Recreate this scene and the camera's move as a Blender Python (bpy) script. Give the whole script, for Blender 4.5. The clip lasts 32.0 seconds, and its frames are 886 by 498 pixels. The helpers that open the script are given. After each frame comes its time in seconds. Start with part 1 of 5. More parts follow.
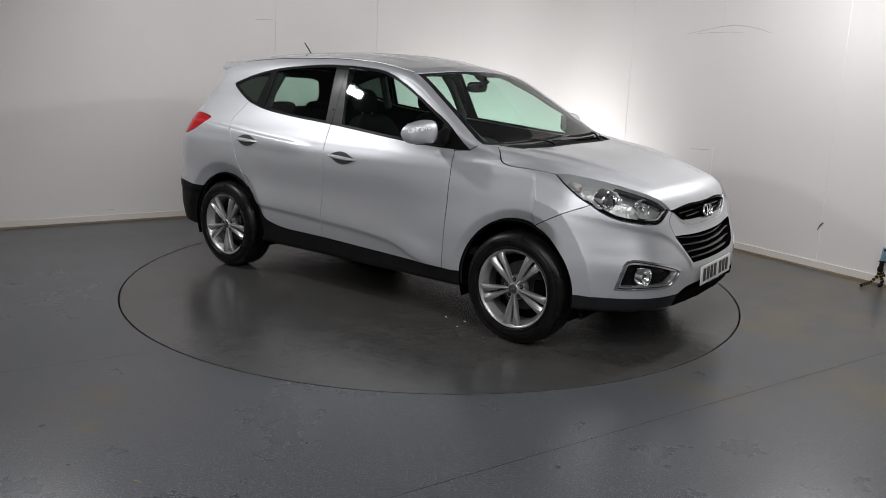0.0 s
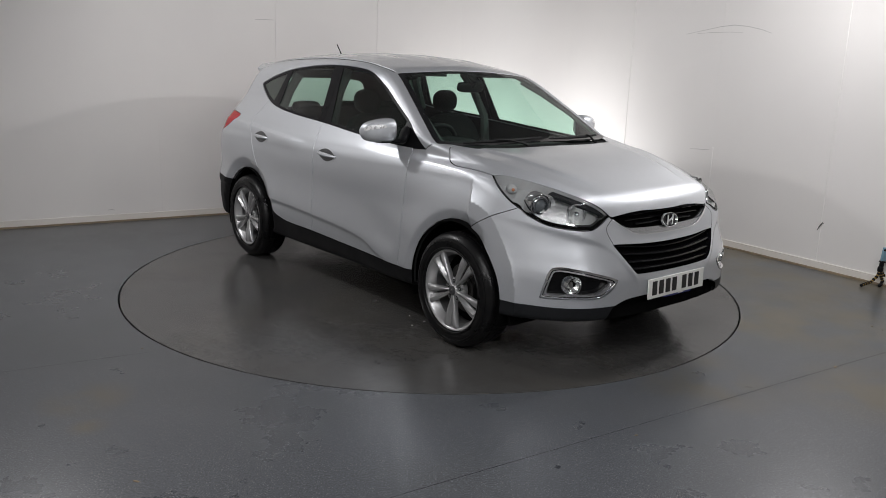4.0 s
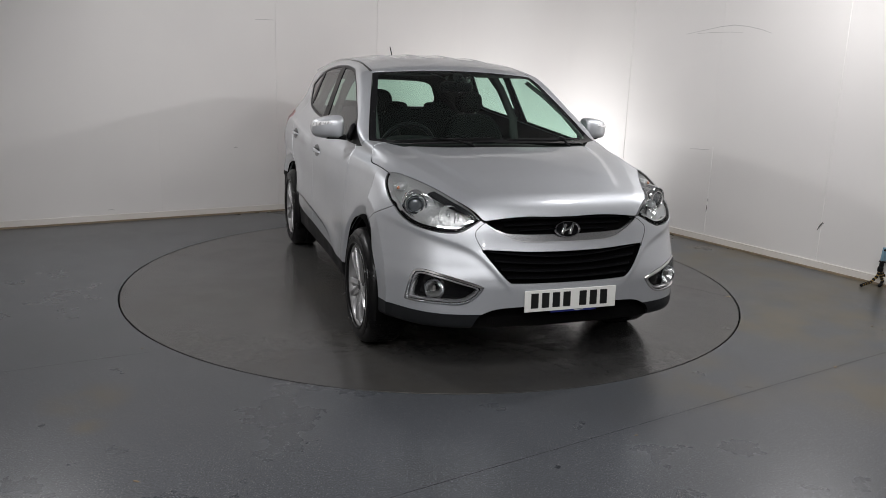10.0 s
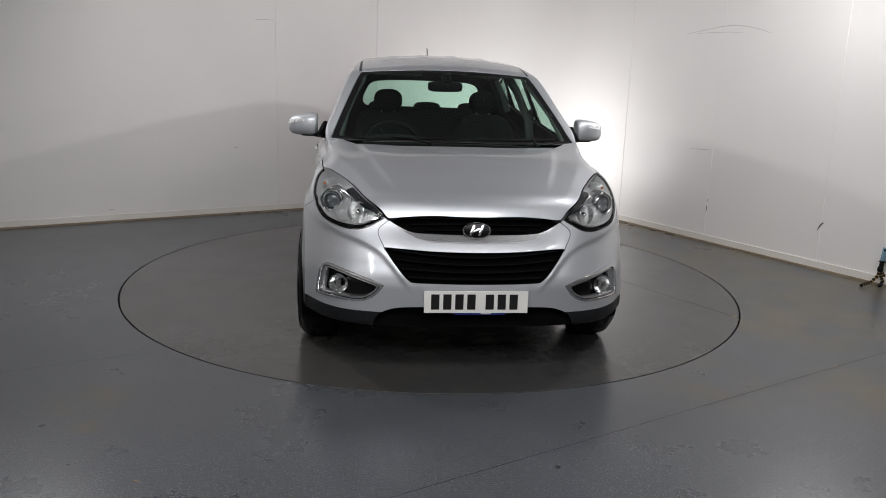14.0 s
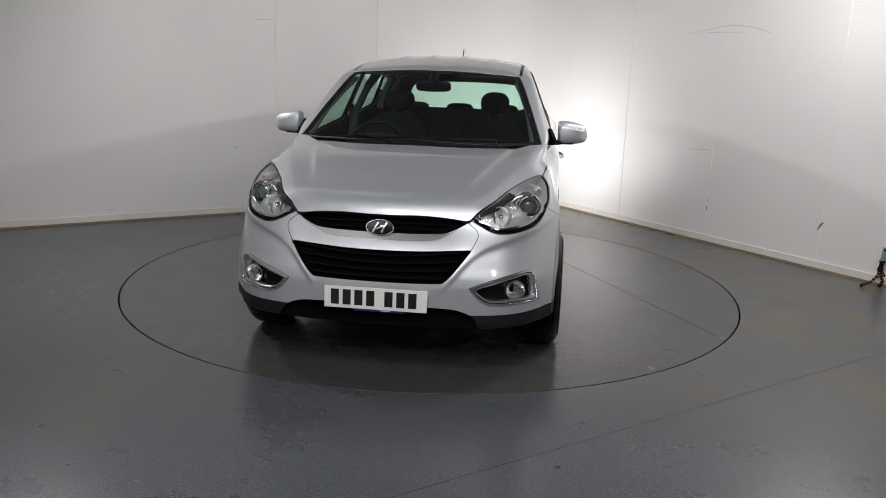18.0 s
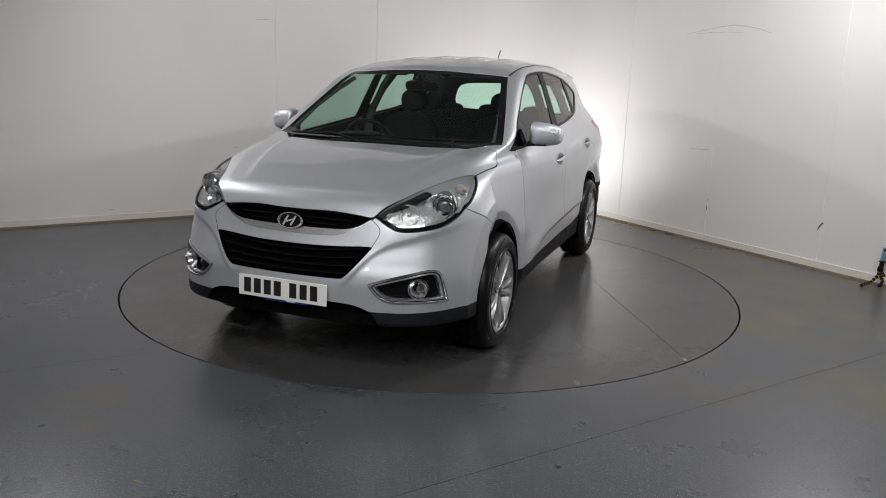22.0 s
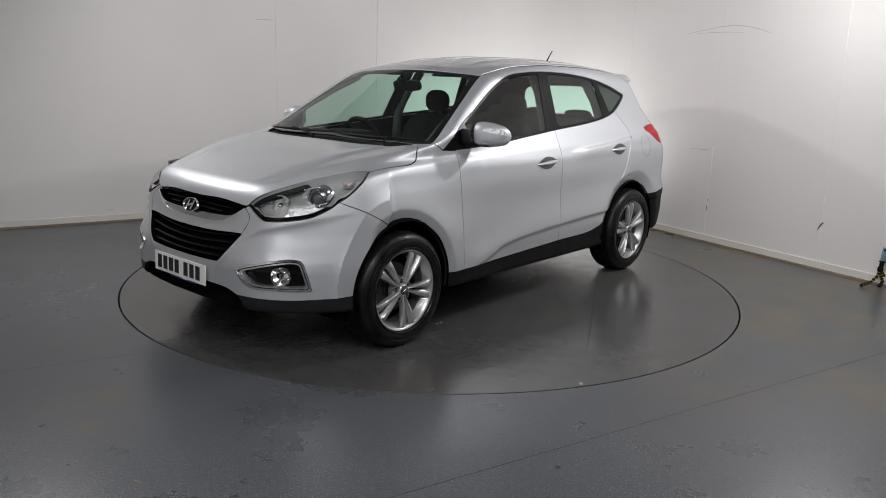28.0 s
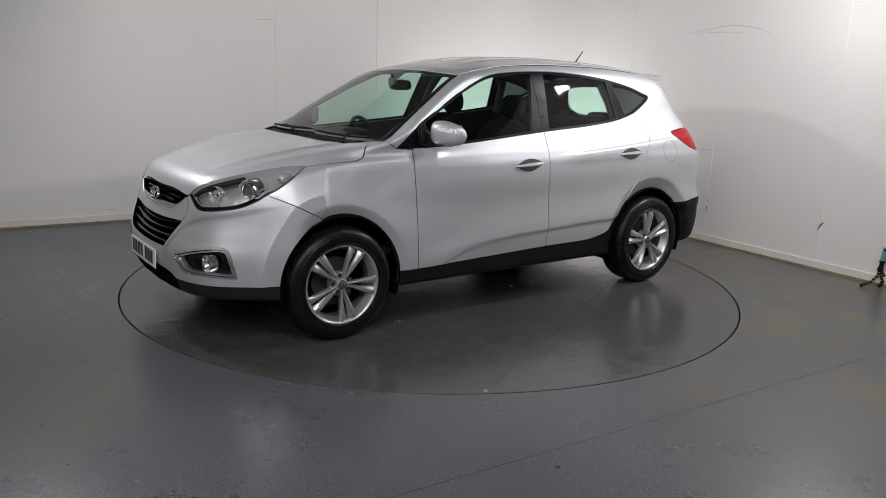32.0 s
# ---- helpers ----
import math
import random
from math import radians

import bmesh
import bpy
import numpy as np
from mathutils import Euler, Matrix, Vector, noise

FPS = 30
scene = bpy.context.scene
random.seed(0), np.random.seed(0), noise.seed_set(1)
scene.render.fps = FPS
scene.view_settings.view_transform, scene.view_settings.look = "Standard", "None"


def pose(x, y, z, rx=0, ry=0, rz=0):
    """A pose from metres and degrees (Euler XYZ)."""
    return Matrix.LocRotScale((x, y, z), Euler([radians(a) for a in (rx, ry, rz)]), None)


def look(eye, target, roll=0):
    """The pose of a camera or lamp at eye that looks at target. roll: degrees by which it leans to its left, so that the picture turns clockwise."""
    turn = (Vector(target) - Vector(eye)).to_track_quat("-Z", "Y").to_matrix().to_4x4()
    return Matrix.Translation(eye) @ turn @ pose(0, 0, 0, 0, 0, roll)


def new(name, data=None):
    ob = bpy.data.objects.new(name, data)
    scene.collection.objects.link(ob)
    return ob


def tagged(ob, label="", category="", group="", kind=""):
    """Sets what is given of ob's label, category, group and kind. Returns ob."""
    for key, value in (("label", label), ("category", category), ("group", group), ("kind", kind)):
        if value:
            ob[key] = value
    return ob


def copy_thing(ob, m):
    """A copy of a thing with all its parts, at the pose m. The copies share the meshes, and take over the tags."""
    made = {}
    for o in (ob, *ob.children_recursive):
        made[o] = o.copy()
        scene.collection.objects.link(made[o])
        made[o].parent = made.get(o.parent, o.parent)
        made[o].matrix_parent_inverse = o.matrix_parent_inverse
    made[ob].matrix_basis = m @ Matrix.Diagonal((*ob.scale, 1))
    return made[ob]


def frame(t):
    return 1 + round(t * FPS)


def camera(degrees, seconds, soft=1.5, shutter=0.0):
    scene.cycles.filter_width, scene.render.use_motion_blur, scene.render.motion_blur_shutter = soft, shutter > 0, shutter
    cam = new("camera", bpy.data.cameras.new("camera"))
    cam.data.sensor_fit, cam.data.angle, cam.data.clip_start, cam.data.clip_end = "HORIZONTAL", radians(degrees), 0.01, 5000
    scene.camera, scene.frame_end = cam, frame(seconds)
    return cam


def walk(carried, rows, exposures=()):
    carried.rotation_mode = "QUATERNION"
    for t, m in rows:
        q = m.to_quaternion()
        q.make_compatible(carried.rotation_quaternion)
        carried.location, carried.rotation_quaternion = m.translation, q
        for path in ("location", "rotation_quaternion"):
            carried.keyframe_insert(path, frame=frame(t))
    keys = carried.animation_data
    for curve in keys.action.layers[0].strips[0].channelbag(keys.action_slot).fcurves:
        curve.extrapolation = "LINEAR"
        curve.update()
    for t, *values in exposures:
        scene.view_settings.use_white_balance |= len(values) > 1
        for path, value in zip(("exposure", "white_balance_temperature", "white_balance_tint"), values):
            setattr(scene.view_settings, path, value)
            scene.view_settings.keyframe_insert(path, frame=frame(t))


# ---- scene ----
# ---------------------------------------------------------------- camera
EYE = Vector((0, -5.831, 1.562))
cam = camera(59.37, 32.0, soft=0.7)
VIEW = look(EYE, EYE + Vector((0.01342, 0.97440, -0.22442)), 1.849)
walk(cam, [(0, VIEW), (32, VIEW)], exposures=[(0, 0.13), (32, 0.13)])

# ---------------------------------------------------------------- light
world = bpy.data.worlds.new("world")
scene.world = world
world.use_nodes = True
world.node_tree.nodes["Background"].inputs[0].default_value = (0.9, 0.95, 1.0, 1)
world.node_tree.nodes["Background"].inputs[1].default_value = 0.02


def area(name, at, target, sx, sy, watts, color=(1, 1, 1), spread=180):
    d = bpy.data.lights.new(name, "AREA")
    d.shape, d.size, d.size_y, d.energy, d.color, d.spread = "RECTANGLE", sx, sy, watts, color, radians(spread)
    ob = new(name, d)
    ob.matrix_world = look(at, target)
    return ob


COOL = (1.0, 0.988, 1.0)
LAMPS_AND_FILL = [  # place, aim, width, height, watts
    ((-3.0, -0.45, 2.75), (0, 0, 0.6), 0.18, 0.11, 34),
    ((3.15, -0.25, 2.75), (0, 0, 0.6), 0.16, 0.09, 37),
    ((-2.6, -6.3, 2.85), (0, 0, 0.8), 0.12, 0.07, 19),
    ((2.9, -6.3, 2.85), (0, 0, 0.8), 0.12, 0.07, 19),
    ((0.0, -4.8, 3.42), (0, -4.1, 0), 3.0, 0.8, 62),
    # unseen fill panel, added high on the camera's side
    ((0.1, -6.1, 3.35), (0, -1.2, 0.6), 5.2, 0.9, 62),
    # two unseen panels under the ceiling, added to brighten the east and north walls
    ((1.9, -1.2, 3.38), (3.1, 0.9, 0.6), 0.5, 1.6, 42),
    ((-1.3, -0.6, 3.38), (0.2, 3.3, 1.3), 1.6, 0.5, 12),
    ((0.85, 2.45, 0.55), (1.55, 3.9, 1.25), 0.90, 0.60, 20),
]
# the three added fill panels are built as lamps like the others
for a, b, sx, sy, e in LAMPS_AND_FILL:
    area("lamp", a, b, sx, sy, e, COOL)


# ---------------------------------------------------------------- materials
def mat(name, col, rough=0.5, metal=0.0, coat=0.0, coat_rough=0.03, spec=0.5):
    m = bpy.data.materials.new(name)
    m.use_nodes = True
    b = m.node_tree.nodes["Principled BSDF"]
    b.inputs["Base Color"].default_value = (*col, 1)
    b.inputs["Roughness"].default_value = rough
    b.inputs["Metallic"].default_value = metal
    b.inputs["Coat Weight"].default_value = coat
    b.inputs["Coat Roughness"].default_value = coat_rough
    b.inputs["Specular IOR Level"].default_value = spec
    return m


class Nodes:
    """Short hand to add nodes and links to a material."""

    def __init__(self, m):
        self.t = m.node_tree
        self.b = self.t.nodes["Principled BSDF"]
        self.coord = self.t.nodes.new("ShaderNodeTexCoord")

    def add(self, kind, **kw):
        n = self.t.nodes.new("ShaderNode" + kind)
        for k, v in kw.items():
            if k in n.inputs:
                n.inputs[k].default_value = v
        return n

    def link(self, a, b):
        self.t.links.new(a, b)

    def noise(self, scale, detail=4.0, rough=0.55, src="Object"):
        n = self.add("TexNoise", Scale=scale, Detail=detail, Roughness=rough)
        self.link(self.coord.outputs[src], n.inputs["Vector"])
        return n.outputs["Fac"]

    def ramp(self, fac, *stops):
        r = self.t.nodes.new("ShaderNodeValToRGB")
        e = r.color_ramp.elements
        while len(e) < len(stops):
            e.new(0.5)
        for s, (p, c) in zip(e, stops):
            s.position, s.color = p, (*c, 1) if isinstance(c, tuple) else (c, c, c, 1)
        self.link(fac, r.inputs[0])
        return r.outputs[0]

    def mix(self, fac, a, b, mode="MIX"):
        n = self.t.nodes.new("ShaderNodeMix")
        n.data_type, n.blend_type = "RGBA", mode
        for i, v in ((0, fac), (6, a), (7, b)):
            if isinstance(v, (int, float)):
                n.inputs[i].default_value = v
            elif isinstance(v, tuple):
                n.inputs[i].default_value = (*v, 1)
            else:
                self.link(v, n.inputs[i])
        return n.outputs[2]

    def math(self, op, a, b=0.0):
        n = self.t.nodes.new("ShaderNodeMath")
        n.operation = op
        for i, v in ((0, a), (1, b)):
            if isinstance(v, (int, float)):
                n.inputs[i].default_value = v
            else:
                self.link(v, n.inputs[i])
        return n.outputs[0]

    def bump(self, height, strength=0.2, distance=0.002):
        n = self.add("Bump", Strength=strength, Distance=distance)
        self.link(height, n.inputs["Height"])
        self.link(n.outputs[0], self.b.inputs["Normal"])

    def set(self, name, out):
        self.link(out, self.b.inputs[name])


def wall_paint(name="white_wall_paint", light=(.765, .745, .725), dark=(.725, .705, .69)):
    m = mat(name, light, .42)
    n = Nodes(m)
    big = n.noise(.7, 3)
    fine = n.noise(60, 3)
    col = n.mix(n.ramp(big, (.35, 0.0), (.7, 1.0)), light, dark)
    scuff = n.ramp(n.noise(5.5, 8, .7), (.70, 0.0), (.78, 1.0))
    n.set("Base Color", n.mix(n.math("MULTIPLY", scuff, .10), col, (.45, .43, .40)))
    n.set("Roughness", n.ramp(big, (.3, .38), (.7, .5)))
    n.bump(n.math("ADD", n.math("MULTIPLY", n.noise(3.0, 2), 2.0), n.math("MULTIPLY", fine, .15)), .12, .004)
    return m


def vinyl(name, base, specks, brown, stains=(), rough=(.24, .36), ripple=0.0):
    """Speckled safety vinyl: flecks, scuffs and worn patches."""
    m = mat(name, base, .4, spec=.45)
    n = Nodes(m)

    def fleck(scale, size, keep):
        v = n.t.nodes.new("ShaderNodeTexVoronoi")
        v.inputs["Scale"].default_value = scale
        n.link(n.coord.outputs["Object"], v.inputs["Vector"])
        near = n.math("LESS_THAN", v.outputs["Distance"], size)
        sep = n.t.nodes.new("ShaderNodeSeparateColor")
        n.link(v.outputs["Color"], sep.inputs[0])
        tint = n.mix(sep.outputs[1], (.30, .35, .40), (.46, .43, .38))
        return n.math("MULTIPLY", near, n.math("GREATER_THAN", sep.outputs[0], keep)), tint

    def stretched(a, b, scale, detail):
        k = n.t.nodes.new("ShaderNodeVectorMath")
        k.operation = "MULTIPLY"
        n.link(n.coord.outputs["Object"], k.inputs[0])
        k.inputs[1].default_value = (a, b, 1)
        t = n.add("TexNoise", Scale=scale, Detail=detail, Roughness=.6)
        n.link(k.outputs[0], t.inputs["Vector"])
        return t.outputs["Fac"]

    big, mid, fine = n.noise(.55, 5, .6), n.noise(3.5, 5, .6), n.noise(140, 2, .6)
    wide = n.noise(1.3, 4, .6)
    col = n.mix(n.ramp(fine, (.36, 0.0), (.64, 1.0)), tuple(c * (1 - .32 * specks) for c in base), tuple(c * (1 + .42 * specks) for c in base))
    col = n.mix(n.math("MULTIPLY", n.ramp(wide, (.42, 0.0), (.68, 1.0)), .22), col, tuple(c * .70 for c in base))
    col = n.mix(n.math("MULTIPLY", n.ramp(big, (.48, 0.0), (.70, 1.0)), brown), col, (.105, .090, .064))
    streak = n.ramp(stretched(9, 1.2, 2.2, 6), (.52, 0.0), (.72, 1.0))
    col = n.mix(n.math("MULTIPLY", streak, .16), col, tuple(c * 1.5 for c in base))
    for scale, size, keep, strength in ((125, .26, .55, .30), (96, .22, .66, .42), (60, .15, .80, .40)):
        dot, tint = fleck(scale, size, keep)
        col = n.mix(n.math("MULTIPLY", dot, strength * specks * .75), col, tint)
    dot, _ = fleck(88, .30, .66)
    col = n.mix(n.math("MULTIPLY", dot, .22 * specks), col, tuple(c * .35 for c in base))
    for (sx, sy, r) in stains:
        d = n.t.nodes.new("ShaderNodeVectorMath")
        d.operation = "DISTANCE"
        n.link(n.coord.outputs["Object"], d.inputs[0])
        d.inputs[1].default_value = (sx, sy, 0)
        near = n.ramp(n.math("DIVIDE", d.outputs["Value"], r), (.25, 1.0), (1.0, 0.0))
        patch = n.math("MULTIPLY", near, n.ramp(n.noise(2.4, 6, .6), (.38, 0.0), (.60, 1.0)))
        col = n.mix(n.math("MULTIPLY", patch, .75), col, (.112, .094, .058))
    n.set("Base Color", col)
    n.set("Roughness", n.ramp(n.math("ADD", n.math("MULTIPLY", mid, .4), n.math("MULTIPLY", big, .6)), (.3, rough[0]), (.7, rough[1])))
    if ripple:
        # lifted and wrinkled sheet, dull scuffs
        dull = n.ramp(n.noise(7, 7, .7), (.46, 0.0), (.62, 1.0))
        col = n.mix(n.math("MULTIPLY", dull, .35), col, tuple(c * 1.35 for c in base))
        n.set("Base Color", col)
        n.bump(n.math("ADD", n.math("MULTIPLY", stretched(1.0, 2.6, 3.2, 4), 6.0 * ripple), n.math("MULTIPLY", fine, .3)), .13, .004)
    else:
        n.bump(fine, .05, .0010)
    return m


def car_paint():
    m = mat("silver_metallic_paint", (.56, .57, .59), .47, .74, 1.0, .03)
    n = Nodes(m)
    v = n.t.nodes.new("ShaderNodeTexVoronoi")
    v.inputs["Scale"].default_value = 900
    n.link(n.coord.outputs["Object"], v.inputs["Vector"])
    sep = n.t.nodes.new("ShaderNodeSeparateColor")
    n.link(v.outputs["Color"], sep.inputs[0])
    n.set("Base Color", n.mix(sep.outputs[0], (.555, .574, .602), (.630, .649, .677)))
    dust = n.noise(14, 5, .6)
    n.set("Roughness", n.ramp(dust, (.35, .44), (.75, .51)))
    n.set("Coat Roughness", n.ramp(n.noise(6, 4), (.4, .025), (.75, .07)))
    return m


def plastic(name, col, rough, grain=260, strength=.25, spec=.5):
    m = mat(name, col, rough, spec=spec)
    n = Nodes(m)
    n.set("Base Color", n.mix(n.ramp(n.noise(9, 4), (.35, 0.0), (.7, 1.0)), tuple(c * .85 for c in col), tuple(c * 1.2 for c in col)))
    n.set("Roughness", n.ramp(n.noise(5, 3), (.3, max(rough - .07, 0.02)), (.7, rough + .08)))
    n.bump(n.noise(grain, 2), strength, .0008)
    return m


def pane(name, tint, gloss=1.0):
    """A thin pane: tinted see-through with a mirror gloss that grows to the edge."""
    m = bpy.data.materials.new(name)
    m.use_nodes = True
    t = m.node_tree
    t.nodes.remove(t.nodes["Principled BSDF"])
    tr, gl, mx = (t.nodes.new("ShaderNode" + k) for k in ("BsdfTransparent", "BsdfGlossy", "MixShader"))
    tr.inputs[0].default_value = (*tint, 1)
    gl.inputs["Roughness"].default_value = .015
    lw = t.nodes.new("ShaderNodeLayerWeight")
    lw.inputs[0].default_value = .5
    p, s = t.nodes.new("ShaderNodeMath"), t.nodes.new("ShaderNodeMath")
    p.operation, p.inputs[1].default_value = "POWER", 4.0
    s.operation, s.inputs[1].default_value, s.inputs[2].default_value = "MULTIPLY_ADD", .80 * gloss, .045 * gloss
    t.links.new(lw.outputs["Facing"], p.inputs[0])
    t.links.new(p.outputs[0], s.inputs[0])
    t.links.new(s.outputs[0], mx.inputs[0])
    t.links.new(tr.outputs[0], mx.inputs[1])
    t.links.new(gl.outputs[0], mx.inputs[2])
    t.links.new(mx.outputs[0], t.nodes["Material Output"].inputs[0])
    return m


def rubber():
    m = mat("tyre_rubber", (.006, .006, .006), .32, spec=.24)
    n = Nodes(m)
    n.set("Base Color", n.mix(n.ramp(n.noise(18, 5), (.4, 0.0), (.75, 1.0)), (.004, .004, .0045), (.008, .0078, .0075)))
    n.set("Roughness", n.ramp(n.noise(9, 4), (.35, .26), (.7, .46)))
    n.bump(n.noise(200, 2), .2, .001)
    return m


def rim_paint():
    m = mat("alloy_silver", (.50, .50, .505), .34, .75, .3, .08)
    n = Nodes(m)
    n.set("Base Color", n.mix(n.ramp(n.noise(12, 3, .5), (.3, 0.0), (.8, 1.0)), (.50, .50, .505), (.44, .44, .44)))
    n.set("Roughness", n.ramp(n.noise(40, 3), (.3, .30), (.7, .40)))
    return m


M_WALL = wall_paint()
M_FLOOR = vinyl("grey_speckled_vinyl", (.068, .073, .081), 1.45, .15, [(2.25, -.95, .6), (2.9, -1.0, .8), (1.45, -1.95, .5), (2.3, -2.1, .5), (2.7, -2.2, .5), (2.7, .9, 1.5), (1.9, 2.6, 1.3), (3.3, -.2, 1.0), (-1.62, -2.4, .24), (-1.47, -2.7, .10)])
M_DISC = vinyl("worn_turntable_vinyl", (.060, .0595, .0585), .14, .30, (), (.13, .30), .55)
M_SKIRTING = wall_paint("skirting_paint", (.73, .70, .66), (.66, .62, .57))
M_GRIME = plastic("brown_floor_sealant", (.25, .195, .13), .7, 60)
M_CEILING = mat("ceiling_paint", (.22, .22, .225), .8)
M_GAP = mat("dark_gap", (.004, .004, .004), .8, spec=.05)
M_JOINT = mat("worn_joint", (.022, .020, .018), .6, spec=.2)
M_SCUFF = mat("grey_scuff", (.53, .515, .50), .8)
M_PAINT = car_paint()
M_BLACK = plastic("black_textured_plastic", (.0075, .0075, .008), .5, 260, .12, .12)
M_TRIM = plastic("satin_black_trim", (.007, .007, .008), .33, 400, .05, .09)
M_GLOSS = mat("gloss_black_plastic", (.004, .004, .0045), .12, 0, .0, .03, .26)
M_GREY = plastic("dark_grey_plastic", (.013, .014, .0155), .42, 260, .15, .16)
M_BAR = mat("satin_grille_bar", (.46, .465, .475), .27, .9, .5)
M_CHROME = mat("chrome", (.78, .79, .80), .07, 1.0)
M_SATIN = mat("satin_silver_trim", (.62, .625, .635), .32, .75, .5)
M_RIM = rim_paint()
M_TYRE = rubber()
M_GLASS = pane("green_tinted_glass", (.72, .89, .81), 1.0)
M_REARGLASS = pane("dark_green_rear_glass", (.70, .88, .79), 1.0)
M_LENS = pane("clear_lamp_lens", (.95, .96, .96), .45)
M_FRIT = mat("black_glass_border", (.004, .004, .005), .06)
M_LAMPDARK = mat("lamp_housing", (.55, .555, .56), .4, .3)
M_REFLECT = mat("lamp_reflector", (.82, .83, .83), .20, .95)
M_RED = mat("red_lamp_lens", (.36, .006, .009), .12, 0, .0, .02, .22)
M_AMBER = mat("amber_bulb", (.50, .20, .10), .25, 0, .5)
M_STEEL = plastic("dull_metal", (.16, .155, .15), .5, 120)
M_STEEL.node_tree.nodes["Principled BSDF"].inputs["Metallic"].default_value = .8
# disc and barrel colours are darkened for the shade behind the spokes
M_DISCBRAKE = plastic("brake_disc", (.050, .047, .045), .45, 90, .2, .2)
M_BARREL = plastic("shade_dark_barrel_metal", (.26, .26, .265), .42, 60, .1)
M_BARREL.node_tree.nodes["Principled BSDF"].inputs["Metallic"].default_value = .6
M_UNDER = plastic("underbody_black", (.003, .003, .003), .9, 60, .1, .03)
M_CLOTH = plastic("charcoal_seat_cloth", (.0065, .0070, .0070), .9, 30, .0, .12)
M_CABIN = plastic("dark_cabin_plastic", (.009, .0097, .0097), .6, 30, .0, .2)
M_HEAD = plastic("headlining", (.065, .066, .065), .9, 300)
M_PLATE = mat("white_plate", (.80, .80, .76), .35, 0, .3)
M_INK = mat("black_ink", (.008, .008, .008), .4)
M_BLUE = mat("blue_ink", (.01, .02, .16), .4)
M_YELLOW = plastic("yellow_grip", (.30, .19, .045), .6, 150)
M_PHONE = mat("pale_blue_case", (.17, .30, .38), .35)
# holds the handle cup's shade as colour; plain grey on nuts and cap
M_CUP = mat("cup_shade_and_grey_paint", (.10, .102, .106), .4, .7, .6)
M_LENS2 = mat("projector_glass", (.10, .11, .12), .03, 0.2, 1.0, .01)
M_QUARTER = pane("dark_quarter_glass", (.06, .08, .07), 1.0)


def facets():
    """Bright reflector broken into small facets."""
    m = mat("faceted_reflector", (.50, .51, .51), .28, .45)
    n = Nodes(m)
    v = n.t.nodes.new("ShaderNodeTexVoronoi")
    v.inputs["Scale"].default_value = 60
    n.link(n.coord.outputs["Object"], v.inputs["Vector"])
    n.bump(v.outputs["Distance"], .6, .005)
    return m


M_LAMPBASE = facets()
# pale and dark patches in the colour stand in for facet glints
M_INDICATOR = mat("clear_plastic_painted_glints", (.88, .88, .88), .12, 0.0)
n_ind = Nodes(M_INDICATOR)
n_ind.set("Base Color", n_ind.ramp(n_ind.noise(70, 2), (.40, .42), (.50, .95)))


# ---------------------------------------------------------------- helpers for meshes
def mesh_ob(name, V, F, material, parent=None, N=None, label="", smooth=True, kind="", category=""):
    me = bpy.data.meshes.new(name)
    me.from_pydata(np.asarray(V, float).tolist(), [], [tuple(int(i) for i in f) for f in F])
    me.materials.append(material)
    me.polygons.foreach_set("use_smooth", [smooth] * len(me.polygons))
    if N is not None:
        me.normals_split_custom_set_from_vertices([tuple(v) for v in np.asarray(N, float)])
    me.update()
    ob = new(name, me)
    if parent is not None:
        ob.parent = parent
    return tagged(ob, label, category, "", kind)


def part(name, bm, material, parent=None, label="", smooth=True, angle=38):
    bmesh.ops.recalc_face_normals(bm, faces=bm.faces)
    me = bpy.data.meshes.new(name)
    if smooth:
        for f in bm.faces:
            f.smooth = True
        for e in bm.edges:
            if len(e.link_faces) == 2 and e.calc_face_angle(0) > radians(angle):
                e.smooth = False
    bm.to_mesh(me)
    bm.free()
    me.materials.append(material)
    ob = new(name, me)
    if parent is not None:
        ob.parent = parent
    return tagged(ob, label)


def bm_box(sx, sy, sz, bevel=0.0, seg=2, m=None):
    bm = bmesh.new()
    bmesh.ops.create_cube(bm, size=1)
    bmesh.ops.scale(bm, vec=(sx, sy, sz), verts=bm.verts)
    if bevel:
        bmesh.ops.bevel(bm, geom=bm.edges[:], offset=bevel, segments=seg, affect="EDGES", profile=.6)
    if m is not None:
        bmesh.ops.transform(bm, matrix=m, verts=bm.verts)
    return bm


def bm_lathe(profile, n=48, axis="y", closed=False):
    """Turn a profile of (radius, height) round an axis."""
    bm = bmesh.new()
    rings = []
    for r, h in profile:
        ring = []
        for i in range(n):
            a = 2 * math.pi * i / n
            c, s = r * math.cos(a), r * math.sin(a)
            ring.append(bm.verts.new({"y": (c, h, s), "z": (c, s, h), "x": (h, c, s)}[axis]))
        rings.append(ring)
    pairs = list(zip(rings, rings[1:]))
    if closed:
        pairs.append((rings[-1], rings[0]))
    for a, b in pairs:
        for i in range(n):
            bm.faces.new((a[i], a[(i + 1) % n], b[(i + 1) % n], b[i]))
    bmesh.ops.remove_doubles(bm, verts=bm.verts, dist=1e-6)
    return bm


